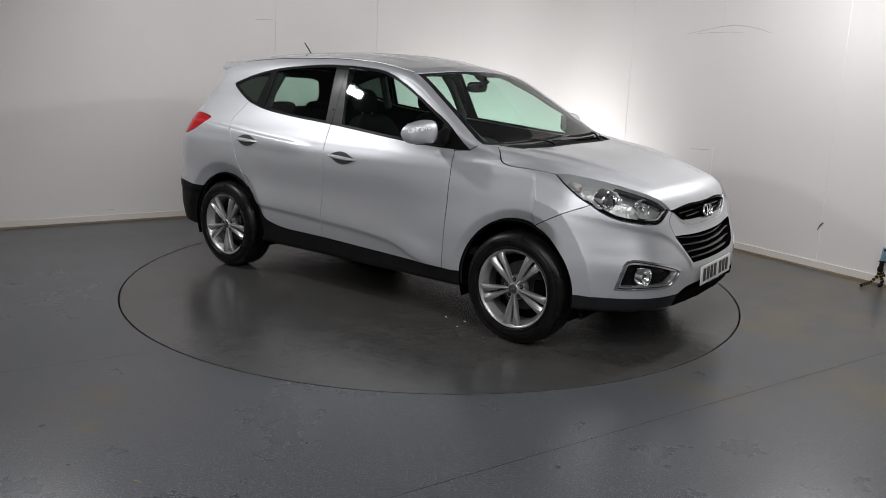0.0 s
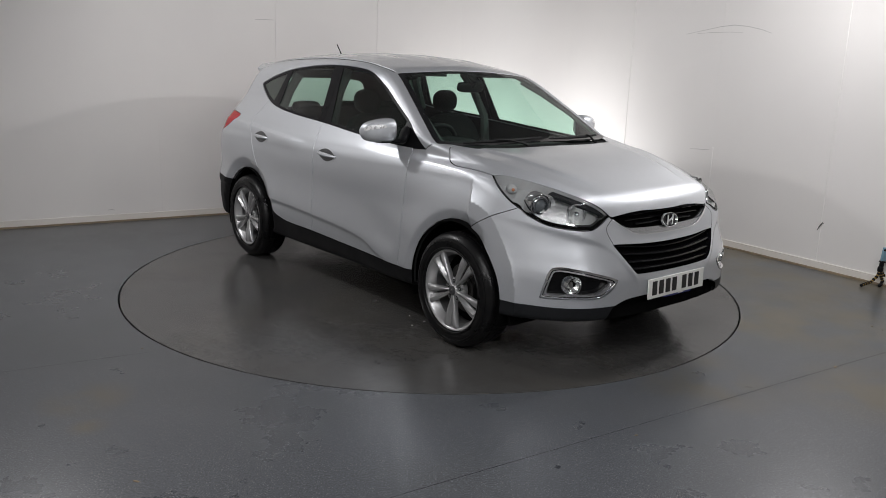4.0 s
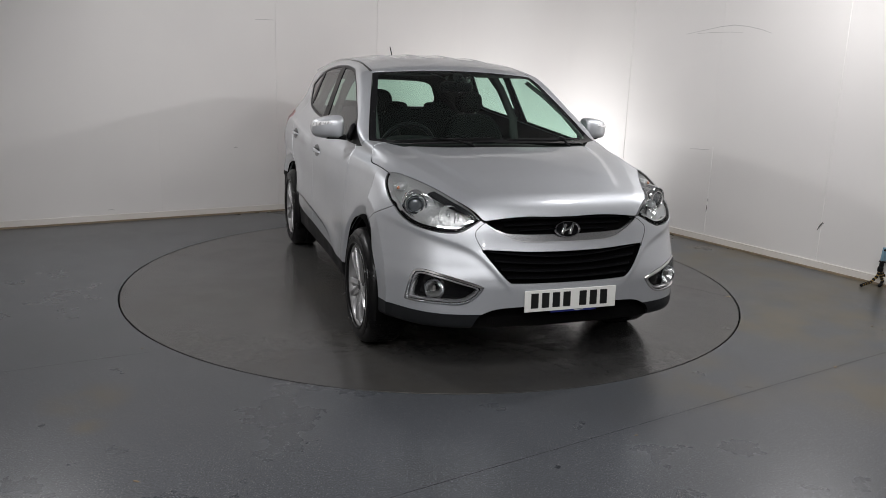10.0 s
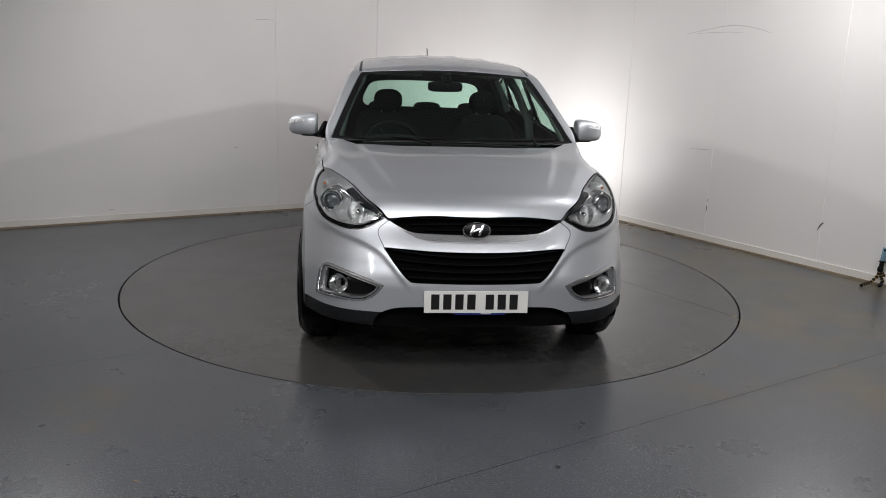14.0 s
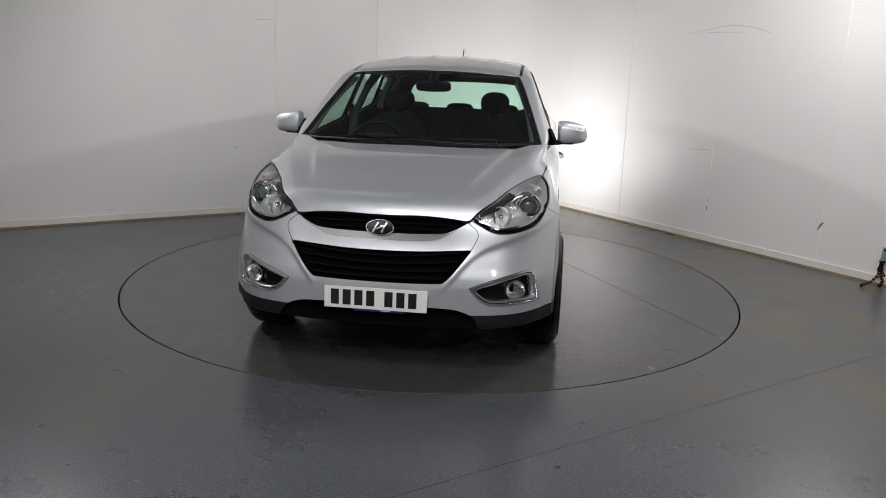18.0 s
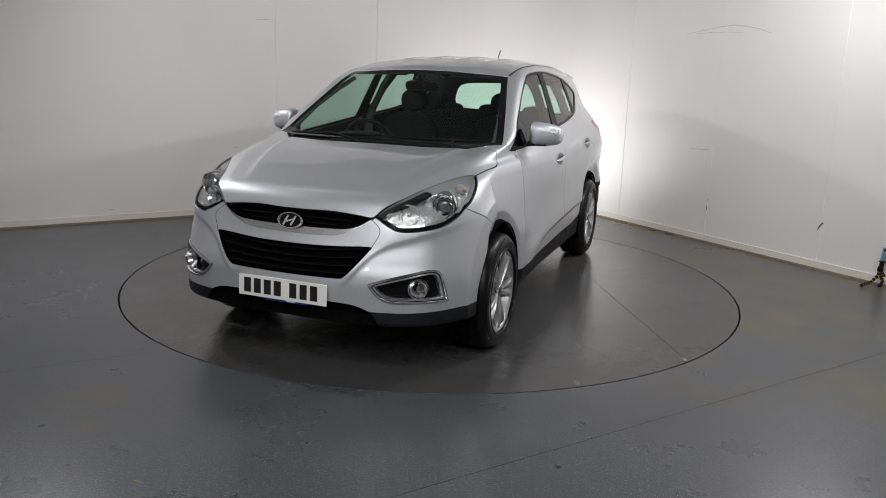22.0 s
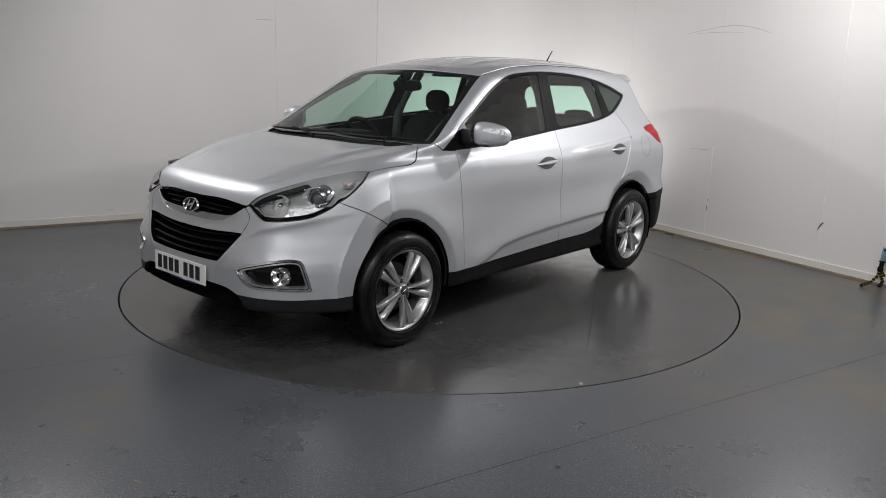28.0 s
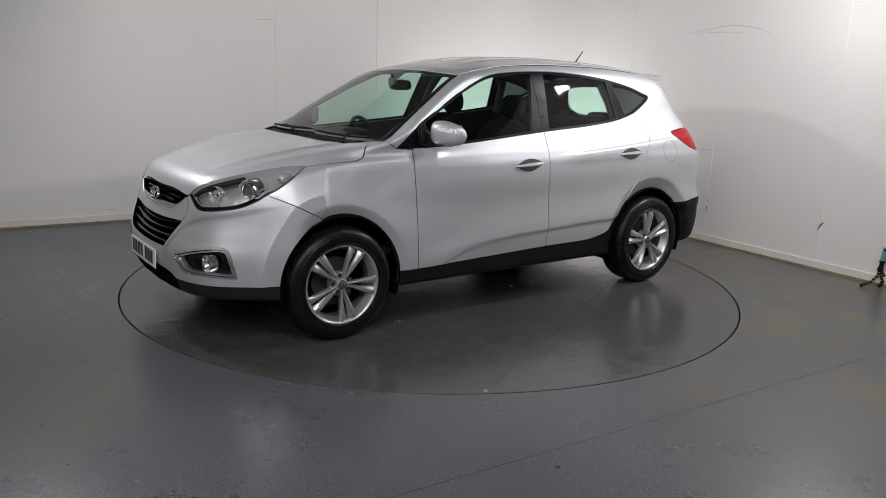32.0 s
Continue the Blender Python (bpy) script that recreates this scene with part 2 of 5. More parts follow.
def bm_tube(points, r, n=8, caps=True, flat=1.0):
    """A tube along points; r is one radius or one for each point."""
    bm = bmesh.new()
    pts = [Vector(p) for p in points]
    rs = r if isinstance(r, (list, tuple)) else [r] * len(pts)
    rings, up = [], Vector((0, 0, 1))
    for i, p in enumerate(pts):
        d = (pts[min(i + 1, len(pts) - 1)] - pts[max(i - 1, 0)]).normalized()
        s = d.cross(up if abs(d.z) < .95 else Vector((1, 0, 0))).normalized()
        u = s.cross(d)
        rings.append([bm.verts.new(p + (s * math.cos(2 * math.pi * k / n) + u * flat * math.sin(2 * math.pi * k / n)) * rs[i]) for k in range(n)])
    for a, b in zip(rings, rings[1:]):
        for k in range(n):
            bm.faces.new((a[k], a[(k + 1) % n], b[(k + 1) % n], b[k]))
    if caps:
        bm.faces.new(rings[0])
        bm.faces.new(rings[-1][::-1])
    return bm


def bm_blob(sx, sy, sz, e1=.6, e2=.6, nu=36, nv=20, shape=None):
    """A superellipsoid with half sizes sx, sy, sz; shape(x, y, z) may bend it."""
    bm = bmesh.new()
    def pw(c, e):
        return math.copysign(abs(c) ** e, c)
    rows = []
    for j in range(nv + 1):
        v = -math.pi / 2 + math.pi * j / nv
        row = []
        for i in range(nu):
            u = 2 * math.pi * i / nu
            p = (sx * pw(math.cos(v), e1) * pw(math.cos(u), e2), sy * pw(math.cos(v), e1) * pw(math.sin(u), e2), sz * pw(math.sin(v), e1))
            row.append(bm.verts.new(shape(*p) if shape else p))
        rows.append(row)
    for a, b in zip(rows, rows[1:]):
        for i in range(nu):
            bm.faces.new((a[i], a[(i + 1) % nu], b[(i + 1) % nu], b[i]))
    bmesh.ops.remove_doubles(bm, verts=bm.verts, dist=1e-5)
    return bm


def moved(bm, m):
    bmesh.ops.transform(bm, matrix=m, verts=bm.verts)
    return bm


def joined(*bms):
    out = bmesh.new()
    for b in bms:
        me = bpy.data.meshes.new("tmp")
        b.to_mesh(me)
        out.from_mesh(me)
        bpy.data.meshes.remove(me)
        b.free()
    return out


# ---------------------------------------------------------------- room
CORNER = Vector((1.039, 4.217, 0))
NORTH = Vector((-math.cos(radians(30.6)), -math.sin(radians(30.6)), 0))   # along the north wall, away from the corner
EAST = Vector((math.cos(radians(58.13)), -math.sin(radians(58.13)), 0))   # along the east wall, away from the corner
HIGH = 3.5


def on_north(d, z, proud=0.0):
    n = Vector((NORTH.y, -NORTH.x, 0))
    n = n if n.dot(-CORNER) > 0 else -n
    return CORNER + NORTH * d + n * proud + Vector((0, 0, z))


def on_east(d, z, proud=0.0):
    n = Vector((EAST.y, -EAST.x, 0))
    n = n if n.dot(-CORNER) > 0 else -n
    return CORNER + EAST * d + n * proud + Vector((0, 0, z))


def slab(name, pts, material, kind="structure", label="", category=""):
    """A prism from a lower ring of points; the last two arguments of each point tell bottom and top."""
    bm = bmesh.new()
    lo = [bm.verts.new((p[0], p[1], p[2])) for p in pts]
    hi = [bm.verts.new((p[0], p[1], p[3])) for p in pts]
    n = len(pts)
    bm.faces.new(lo)
    bm.faces.new(hi)
    for i in range(n):
        bm.faces.new((lo[i], lo[(i + 1) % n], hi[(i + 1) % n], hi[i]))
    ob = part(name, bm, material, None, label, smooth=False)
    return tagged(ob, label, category, "", kind)


COVE = .9
a0, a1 = on_north(COVE, 0), on_east(COVE, 0)
cove = []
for i in range(13):
    s = i / 12
    p = a0 * (1 - s) ** 2 + CORNER * 2 * s * (1 - s) + a1 * s * s
    cove.append(p)
FAR_W, FAR_S = on_north(9.0, 0), on_east(12.5, 0)
FOURTH = FAR_W + EAST * 12.5


def wall_run(name, inner, outward, z0, z1, material=M_WALL, thick=.15):
    ring = [*inner, *[p + outward * thick for p in reversed(inner)]]
    return slab(name, [(p.x, p.y, z0, z1) for p in ring], material)


out_n = -(on_north(0, 0, 1) - on_north(0, 0))
out_e = -(on_east(0, 0, 1) - on_east(0, 0))
out_c = (out_n + out_e).normalized()
wall_run("wall_north", [FAR_W, a0], out_n, 0, HIGH)
bm = bmesh.new()
lo = [bm.verts.new(p) for p in cove]
hi = [bm.verts.new(p + Vector((0, 0, HIGH))) for p in cove]
lo2 = [bm.verts.new(p + out_c * .15) for p in cove]
hi2 = [bm.verts.new(p + out_c * .15 + Vector((0, 0, HIGH))) for p in cove]
for i in range(len(cove) - 1):
    bm.faces.new((lo[i], lo[i + 1], hi[i + 1], hi[i]))
    bm.faces.new((lo2[i], hi2[i], hi2[i + 1], lo2[i + 1]))
    bm.faces.new((hi[i], hi[i + 1], hi2[i + 1], hi2[i]))
tagged(part("wall_corner", bm, M_WALL), kind="structure")
wall_run("wall_east", [a1, FAR_S], out_e, 0, HIGH)
wall_run("wall_south", [FAR_S, FOURTH], EAST, 0, HIGH)
wall_run("wall_west", [FOURTH, FAR_W], NORTH, 0, HIGH)
slab("ceiling", [(p.x, p.y, HIGH, HIGH + .1) for p in (FAR_W + NORTH * .2, CORNER + out_c * .5, FAR_S + EAST * .2 + out_e * .2, FOURTH + EAST * .2 + NORTH * .2)], M_CEILING)


def skirting(name, pts, normal):
    ins = [p + normal * .014 for p in pts]
    ring = [*pts, *reversed(ins)]
    return slab(name, [(p.x, p.y, 0, .072) for p in ring], M_SKIRTING)


def sealant(name, pts, normal):
    ring = [*[p + normal * .0135 for p in pts], *reversed([p + normal * .027 for p in pts])]
    return slab(name, [(p.x, p.y, 0, .016) for p in ring], M_GRIME)


sealant("trim", [FAR_W, a0], -out_n)
sealant("trim", [a1, FAR_S], -out_e)
skirting("baseboard_north", [FAR_W, a0], -out_n)
skirting("baseboard_east", [a1, FAR_S], -out_e)
ring = [*cove, *[p - out_c * .014 for p in reversed(cove)]]
slab("baseboard_corner", [(p.x, p.y, 0, .072) for p in ring], M_SKIRTING)


def strip(name, place, d, z0, z1, w, proud, lean=0.0, material=M_WALL):
    a, b = place(d - w / 2, z0), place(d + w / 2, z0)
    c, e = place(d + w / 2, z0, proud), place(d - w / 2, z0, proud)
    ob = slab(name, [(p.x, p.y, z0, z1) for p in (a, b, c, e)], material)
    return ob


for d in (2.005, 3.182):
    strip("trim", on_north, d, .072, HIGH, .014, .006)
strip("trim", on_north, 4.40, .072, .95, .010, .002)
strip("trim", on_east, 1.89, .072, HIGH, .022, .005)
strip("trim", on_east, 3.055, .072, .92, .018, .004)
strip("trim", on_east, 3.035, 1.15, HIGH, .006, .0015)
strip("trim", on_east, 4.240, .072, HIGH, .022, .005)


M_CHIP = mat("dark_chip", (.11, .105, .10), .7)


def scuff(place, pts, w=.006, label="faint grey scuff line on the white wall", material=None):
    """A thin smear on a wall along (distance, height) points."""
    V = []
    for i, (d, z) in enumerate(pts):
        k = w * (.35 + .65 * math.sin(math.pi * (i + .3) / (len(pts) - .4))) / 2
        p, q = pts[max(i - 1, 0)], pts[min(i + 1, len(pts) - 1)]
        run = math.hypot(q[0] - p[0], q[1] - p[1])
        nd, nz = -(q[1] - p[1]) / run, (q[0] - p[0]) / run
        V += [place(d - nd * k, z - nz * k, .0062 if material else .0022), place(d + nd * k, z + nz * k, .0062 if material else .0022)]
    F = [(2 * i, 2 * i + 2, 2 * i + 3, 2 * i + 1) for i in range(len(pts) - 1)]
    return mesh_ob("trim", V, F, material or M_SCUFF, None, None, label, kind="structure")


scuff(on_east, [(2.60, 1.975), (2.8, 2.005), (3.0, 2.035), (3.15, 2.046), (3.3, 2.03), (3.45, 1.998), (3.55, 1.965)], .007)
scuff(on_east, [(2.74, 1.978), (2.9, 1.985), (3.1, 1.985), (3.25, 1.978)], .005)
scuff(on_east, [(2.79, .882), (2.87, .888), (2.95, .89), (3.02, .895)], .007)
scuff(on_east, [(4.225, .335), (4.235, .36), (4.25, .385), (4.265, .405), (4.275, .40)], .012, "dark chip in the wall paint", M_CHIP)
scuff(on_east, [(3.063, .30), (3.066, .33), (3.064, .36)], .010, "dark chip in the wall paint", M_CHIP)
scuff(on_east, [(3.07, .40), (3.072, .415), (3.07, .43)], .009, "dark chip in the wall paint", M_CHIP)
scuff(on_north, [(3.20, 2.012), (3.3, 2.011), (3.40, 2.006)], .007)
scuff(on_north, [(4.86, .115), (4.89, .122), (4.92, .118)], .008)
scuff(on_north, [(3.62, .70), (3.64, .705), (3.66, .70)], .012)

# ---------------------------------------------------------------- floor and turntable
RADIUS, GAP = 2.2475, .011


def ring_sheet(name, r_in, boundary, z, material):
    """The floor: a sheet with a round hole."""
    n = 128
    V, F = [], []
    for i in range(n):
        a = 2 * math.pi * i / n
        V.append((r_in * math.cos(a), r_in * math.sin(a), z))
    for i in range(n):
        a = 2 * math.pi * i / n
        V.append((boundary * math.cos(a), boundary * math.sin(a), z))
    for i in range(n):
        V.append((V[i][0], V[i][1], z - .06))
    for i in range(n):
        j = (i + 1) % n
        F += [(i, n + i, n + j, j), (2 * n + i, i, j, 2 * n + j)]
    return mesh_ob(name, V, F, material, None, None, kind="structure", smooth=False)


ring_sheet("floor", RADIUS + GAP / 2, 15, 0, M_FLOOR)
bm = bm_lathe([(0.001, -.08), (RADIUS + .1, -.08), (RADIUS + .1, -.079)], 96, "z")
tagged(part("turntable_pit", bm, M_GAP, smooth=False), kind="structure")


def floor_seam(p, q, w=.004):
    d = (Vector(q) - Vector(p)).normalized()
    s = Vector((-d.y, d.x, 0)) * w / 2
    V = [Vector(p) - s, Vector(q) - s, Vector(q) + s, Vector(p) + s]
    V = [(v.x, v.y, .0012) for v in V]
    return mesh_ob("trim", V, [(0, 1, 2, 3)], M_GAP, None, None, "dark joint between two vinyl sheets", smooth=False, kind="structure")


floor_seam((-.60, -3.50, 0), (4.2, -.555, 0), .0020)
floor_seam((-3.6, -2.90, 0), (-1.52, -1.775, 0), .0018)

for cx, cy, lx, ly, turn in ((.933, -2.644, .020, .007, 15), (2.288, -1.726, .034, .014, 60), (2.917, -.959, .014, .010, 0), (-1.599, -1.733, .012, .009, 30), (-1.101, -3.142, .030, .010, -20)):
    tagged(part("floor_chip", moved(bm_blob(lx / 2, ly / 2, .0022, .8, .7, 10, 6), pose(cx, cy, .0020, 0, 0, turn)), M_GRIME), "small brown chip lying on the grey vinyl floor", "debris", "chips on the floor")

turntable = new("turntable")
tagged(turntable, "round car turntable with worn dark grey vinyl top, flush with floor", "turntable")
top = RADIUS - GAP / 2
part("platform", bm_lathe([(top - .003, -.05), (top, -.045), (top, -.002), (top - .002, 0), (.001, 0)], 160, "z"), M_DISC, turntable, smooth=True, angle=30)
A, B = Vector((1.031, 1.977, 0)), Vector((-1.279, .732, 0))
along = (A - B).normalized()
mid = A - along * A.dot(along)
half = math.sqrt((top - .002) ** 2 - mid.length_squared)
across = Vector((-along.y, along.x, 0)) * .0014
V = [mid + along * half - across, mid + along * half + across, mid - along * half + across, mid - along * half - across]
mesh_ob("joint", [(v.x, v.y, .0008) for v in V], [(0, 1, 2, 3)], M_JOINT, turntable, None, "dark joint line across the platform", smooth=False)
part("chip", moved(bm_box(.035, .020, .002, .0008, 1), pose(1.022, 1.965, .001, 0, 0, 30)), M_GRIME, turntable, "brown chip at the joint")
rng = random.Random(4)
# loose paper scraps on the platform, parented to it so they turn along
for cx, cy in ((-.365, .52), (-.535, .546), (-.658, .718), (.701, -.739), (.867, -.842), (.845, -.73), (.837, .801), (.798, .799)):
    part("pale_chip", moved(bm_box(.013 * rng.uniform(.6, 1.2), .006, .002, .001, 1), pose(cx, cy, .0012, 0, 0, rng.uniform(0, 180))), M_PLATE, turntable, "small white paper scrap lying on the vinyl")


# ---------------------------------------------------------------- car: surface
# The car's own axes: x forward, y to its left, z up, origin on the ground between the axles.
def lin(x, *kn):
    """Smooth curve through knots (x0, y0, x1, y1, ...): monotone cubic."""
    k = np.array(kn, float).reshape(-1, 2)
    X, Y = k[:, 0], k[:, 1]
    h, d = np.diff(X), np.diff(Y) / np.diff(X)
    m = np.zeros(len(X))
    m[0], m[-1] = d[0], d[-1]
    for i in range(1, len(X) - 1):
        if d[i - 1] * d[i] > 0:
            a, b = 2 * h[i] + h[i - 1], h[i] + 2 * h[i - 1]
            m[i] = (a + b) / (a / d[i - 1] + b / d[i])
    x = np.asarray(x, float)
    i = np.clip(np.searchsorted(X, x) - 1, 0, len(X) - 2)
    s = np.clip((x - X[i]) / h[i], 0, 1)
    r = (1 + 2 * s) * (1 - s) ** 2 * Y[i] + s * (1 - s) ** 2 * h[i] * m[i] + s * s * (3 - 2 * s) * Y[i + 1] + s * s * (s - 1) * h[i] * m[i + 1]
    return r + np.where(x < X[0], (x - X[0]) * m[0], 0) + np.where(x > X[-1], (x - X[-1]) * m[-1], 0)


def step(a, b, x):
    s = np.clip((x - a) / (b - a), 0, 1)
    return s * s * (3 - 2 * s)


def bump(x, c, w):
    return np.exp(-((x - c) / w) ** 2)


def crest(d, w, sharp):
    """A soft crease: rises over w on one side of d = 0 and falls off within sharp on the other."""
    return np.where(d < 0, np.exp(-(d / w) ** 2), np.exp(-(d / sharp) ** 2))


def side_w(x, z):
    """Half width of the body side."""
    w = lin(z, .12, .80, .22, .88, .30, .903, .40, .903, .55, .896, .72, .894, .88, .900, .97, .894, 1.04, .872, 1.10, .846, 1.18, .812,
            1.30, .760, 1.42, .711, 1.52, .668, 1.60, .625, 1.70, .55)
    up = step(1.12, 1.32, z)
    low = 1 - up
    w = w + low * lin(x, -2.2, -.06, -1.9, -.02, -1.6, .0, -1.32, .0, 1.2, 0, 1.5, .0, 1.7, -.008, 1.9, -.04, 2.1, -.10)
    w = w + up * lin(x, -2.0, -.10, -1.7, -.052, -1.457, -.040, -1.0, -.012, -.3, .004, .3, .002, .7, -.005, 1.0, -.012, 1.5, -.03)
    # rear haunch and front wing shoulders
    w = w + .012 * bump(x, -1.5, .5) * bump(z, 1.0, .14)
    c1 = lin(x, .3, 1.042, .85, 1.033, 1.22, 1.020, 1.58, .992, 1.8, .97)
    ahead = step(.25, 1.25, x)
    w = w - (.068 * step(.54, 1.07, z) + .022 * step(-.010, .040, z - c1)) * (1 - step(1.04, 1.22, z)) * ahead
    # a soft swell round the wheel openings
    for cx, edge, high in ((1.332, .450, .008), (-1.32, .474, .009)):
        w = w + high * bump(np.hypot(x - cx, z - .345), edge, .12) * step(.26, .40, z)
    # edge from the headlight tip over the wing into the front door, and the one that climbs to the tail lamp
    w = w + .004 * crest(z - c1, .05, .030) * step(.10, .55, x) * (1 - step(1.55, 1.75, x))
    c2 = lin(x, -1.9, 1.115, -1.5, 1.095, -.9, 1.045, -.5, 1.02)
    w = w + .015 * crest(z - c2, .06, .014) * step(.35, .65, -x) * (1 - step(1.75, 1.95, -x))
    # swept edge low on the doors: the panel flares out to it and turns under below
    c3 = lin(x, -1.1, .556, -.976, .552, -.26, .524, .15, .502, .404, .470, .568, .410, .746, .368)
    w = w + .013 * crest(-(z - c3), .12, .022) * (1 - step(.62, .84, x)) - .010 * (1 - step(.36, .50, z)) * (1 - step(.3, .7, x))
    return w


def front_x(y, z):
    a = np.abs(y)
    g = lin(z, .20, .05, .28, .012, .36, .0, .50, .0, .55, .006, .62, .03, .70, .062, .80, .088, .88, .125, 1.0, .24, 1.1, .36)
    # a ridge from under the headlight down to the foot of the grille
    zr = lin(a, .30, .49, .34, .53, .40, .60, .47, .675, .55, .722, .65, .755, .75, .785, .85, .82)
    rib = .010 * crest(z - zr, .024, .10) * step(.29, .40, a)
    return 2.19 - .17 * a ** 2 - 1.0 * a ** 8 - g + rib - .005 * bump(z, .60, .06) * step(.45, .6, a)


def rear_x(y, z):
    a = np.abs(y)
    g = lin(z, .2, -2.04, .3, -2.11, .45, -2.15, .62, -2.155, .70, -2.12, .95, -2.10, 1.05, -2.045, 1.2, -1.95, 1.35, -1.86, 1.5, -1.77, 1.65, -1.69)
    return g + .15 * a ** 2 + .12 * a ** 6


def top_z(x, y):
    a = np.abs(y)
    hood = lin(x, .7, 1.18, 1.0, 1.145, 1.15, 1.124, 1.4, 1.085, 1.7, 1.021, 1.9, .963, 2.0, .934, 2.045, .920, 2.064, .896, 2.08, .857, 2.12, .80)
    hood = hood - lin(x, 1.0, .02, 1.5, .038, 1.83, .055, 2.05, .035) * a ** 2
    # the sides roll down to the headlights
    d = a - lin(x, 1.0, .79, 1.298, .726, 1.592, .632, 1.754, .57, 1.967, .474, 2.03, .40, 2.054, .30)
    hood = hood - .22 * .5 * (d + np.sqrt(d * d + .010 ** 2)) * step(1.2, 1.45, x) + .009 * step(1.15, 1.5, x) * (1 - step(1.96, 2.06, x))
    # two ridges that run back from the nose
    ry = lin(x, 1.0, .60, 1.5, .50, 2.05, .34)
    hood = hood + .010 * crest(-(a - ry), .03, .16) * (1 - step(1.7, 2.0, x)) * step(1.0, 1.25, x)
    glass = lin(x, .15, 1.640, .34, 1.572, .6, 1.430, .9, 1.252, 1.15, 1.092, 1.3, .99) - .13 * a ** 2 * 1.0
    roof = lin(x, -2.0, 1.51, -1.8, 1.565, -1.6, 1.605, -1.3, 1.643, -.9, 1.665, -.5, 1.669, -.1, 1.650, .2, 1.610, .42, 1.568, .7, 1.51) - .125 * a ** 2 - .05 * a ** 6
    roof = roof + .006 * (bump(a, .12, .035) + bump(a, .34, .035)) * step(-1.55, -1.35, x) * (1 - step(-.1, .25, x))
    k = .02
    m = np.minimum(roof, glass) - k * np.log1p(np.exp(-np.abs(roof - glass) / k)) * .5
    d = np.abs(hood - m)
    return np.maximum(hood, m) + np.maximum(.03 - d, 0) ** 2 / .12


def smax(a, b, k):
    return np.maximum(a, b) + np.maximum(k - np.abs(a - b), 0) ** 2 / (4 * k)


def body_f(P):
    x, y, z = P[..., 0], P[..., 1], P[..., 2]
    a = np.abs(y)
    f = a - side_w(x, z)
    round_k = .07 - .045 * (1 - step(.50, .66, np.hypot(x - 1.332, z - .345)))
    f = smax(f, (x - front_x(y, z)) * .9, round_k)
    f = smax(f, (rear_x(y, z) - x) * .9, .12)
    slope = lin(x, -2, 1, .2, 1, .5, .85, 1.0, .85, 1.15, 1, 2, .95)
    f = smax(f, (z - top_z(x, y)) * slope, lin(x, -2, .10, -1, .08, 0, .06, .3, .03, 1.0, .03, 1.3, .08, 1.8, .07, 2.0, .025, 2.2, .02))
    bottom = lin(x, -2.2, .34, -1.7, .27, -1.3, .26, 1.3, .27, 1.7, .285, 2.0, .295, 2.2, .30)
    # a flat flange before the front wheel that stands proud of the bumper's corner
    r = np.hypot(x - 1.332, z - .345)
    f = -smax(-f, -np.maximum(np.maximum(a - .870 - .05 * (.45 - r), (r - .474) * .30), 1.45 - x), .080)
    # flanges round the wheel openings that turn in from their edge
    for d, k in ((.450 - r, 1 - step(1.5, 1.65, x)), (.474 - np.hypot(x + 1.32, z - .345), 1)):
        f = f + .36 * k * .5 * (d + np.sqrt(d * d + .005 ** 2)) * step(.55, .7, a) * step(.24, .32, z)
    return smax(f, bottom - z, .03)


def normals_of(P, e=6e-4):
    g = np.zeros_like(P)
    for i in range(3):
        d = np.zeros(3)
        d[i] = e
        g[:, i] = body_f(P + d) - body_f(P - d)
    return g / np.maximum(np.linalg.norm(g, axis=1), 1e-9)[:, None]


def project(P):
    """Pull points onto the surface."""
    P = P.copy()
    for _ in range(3):
        g = np.zeros_like(P)
        e = 1e-3
        for i in range(3):
            d = np.zeros(3)
            d[i] = e
            g[:, i] = (body_f(P + d) - body_f(P - d)) / (2 * e)
        P -= (body_f(P) / np.maximum((g * g).sum(1), .2))[:, None] * g
    return P


def shell_grid():
    el = np.concatenate([np.linspace(-90, -40, 9)[:-1], np.linspace(-40, 62, 190)[:-1], np.linspace(62, 90, 44)])
    st = [(1.15, a) for a in np.linspace(0, 90, 190)[:-1]] + [(x, 90) for x in np.linspace(1.15, -1.25, 230)] + [(-1.25, a) for a in np.linspace(90, 180, 60)[1:]]
    O = np.array([(x, 0, .76) for x, _ in st])
    az = np.radians([a for _, a in st])
    e = np.radians(el)
    D = np.stack([np.cos(az)[:, None] * np.cos(e), np.sin(az)[:, None] * np.cos(e), np.ones(len(az))[:, None] * np.sin(e)], -1)
    lo, hi = np.full(D.shape[:2], .05), np.full(D.shape[:2], 1.9)
    for _ in range(26):
        mid = (lo + hi) / 2
        f = body_f(O[:, None] + mid[..., None] * D)
        lo, hi = np.where(f < 0, mid, lo), np.where(f < 0, hi, mid)
    P = (O[:, None] + hi[..., None] * D)
    P[..., 1] = np.where(np.abs(P[..., 1]) < 1e-9, 0, P[..., 1])
    nu, nv = P.shape[:2]
    I = np.arange(nu * nv).reshape(nu, nv)
    a, b, c, d = I[:-1, :-1].ravel(), I[1:, :-1].ravel(), I[1:, 1:].ravel(), I[:-1, 1:].ravel()
    T = np.concatenate([np.stack([a, b, c], 1), np.stack([a, c, d], 1)])
    V = P.reshape(-1, 3)
    A = np.linalg.norm(np.cross(V[T[:, 1]] - V[T[:, 0]], V[T[:, 2]] - V[T[:, 0]]), axis=1)
    return V, normals_of(V), T[A > 1e-10]


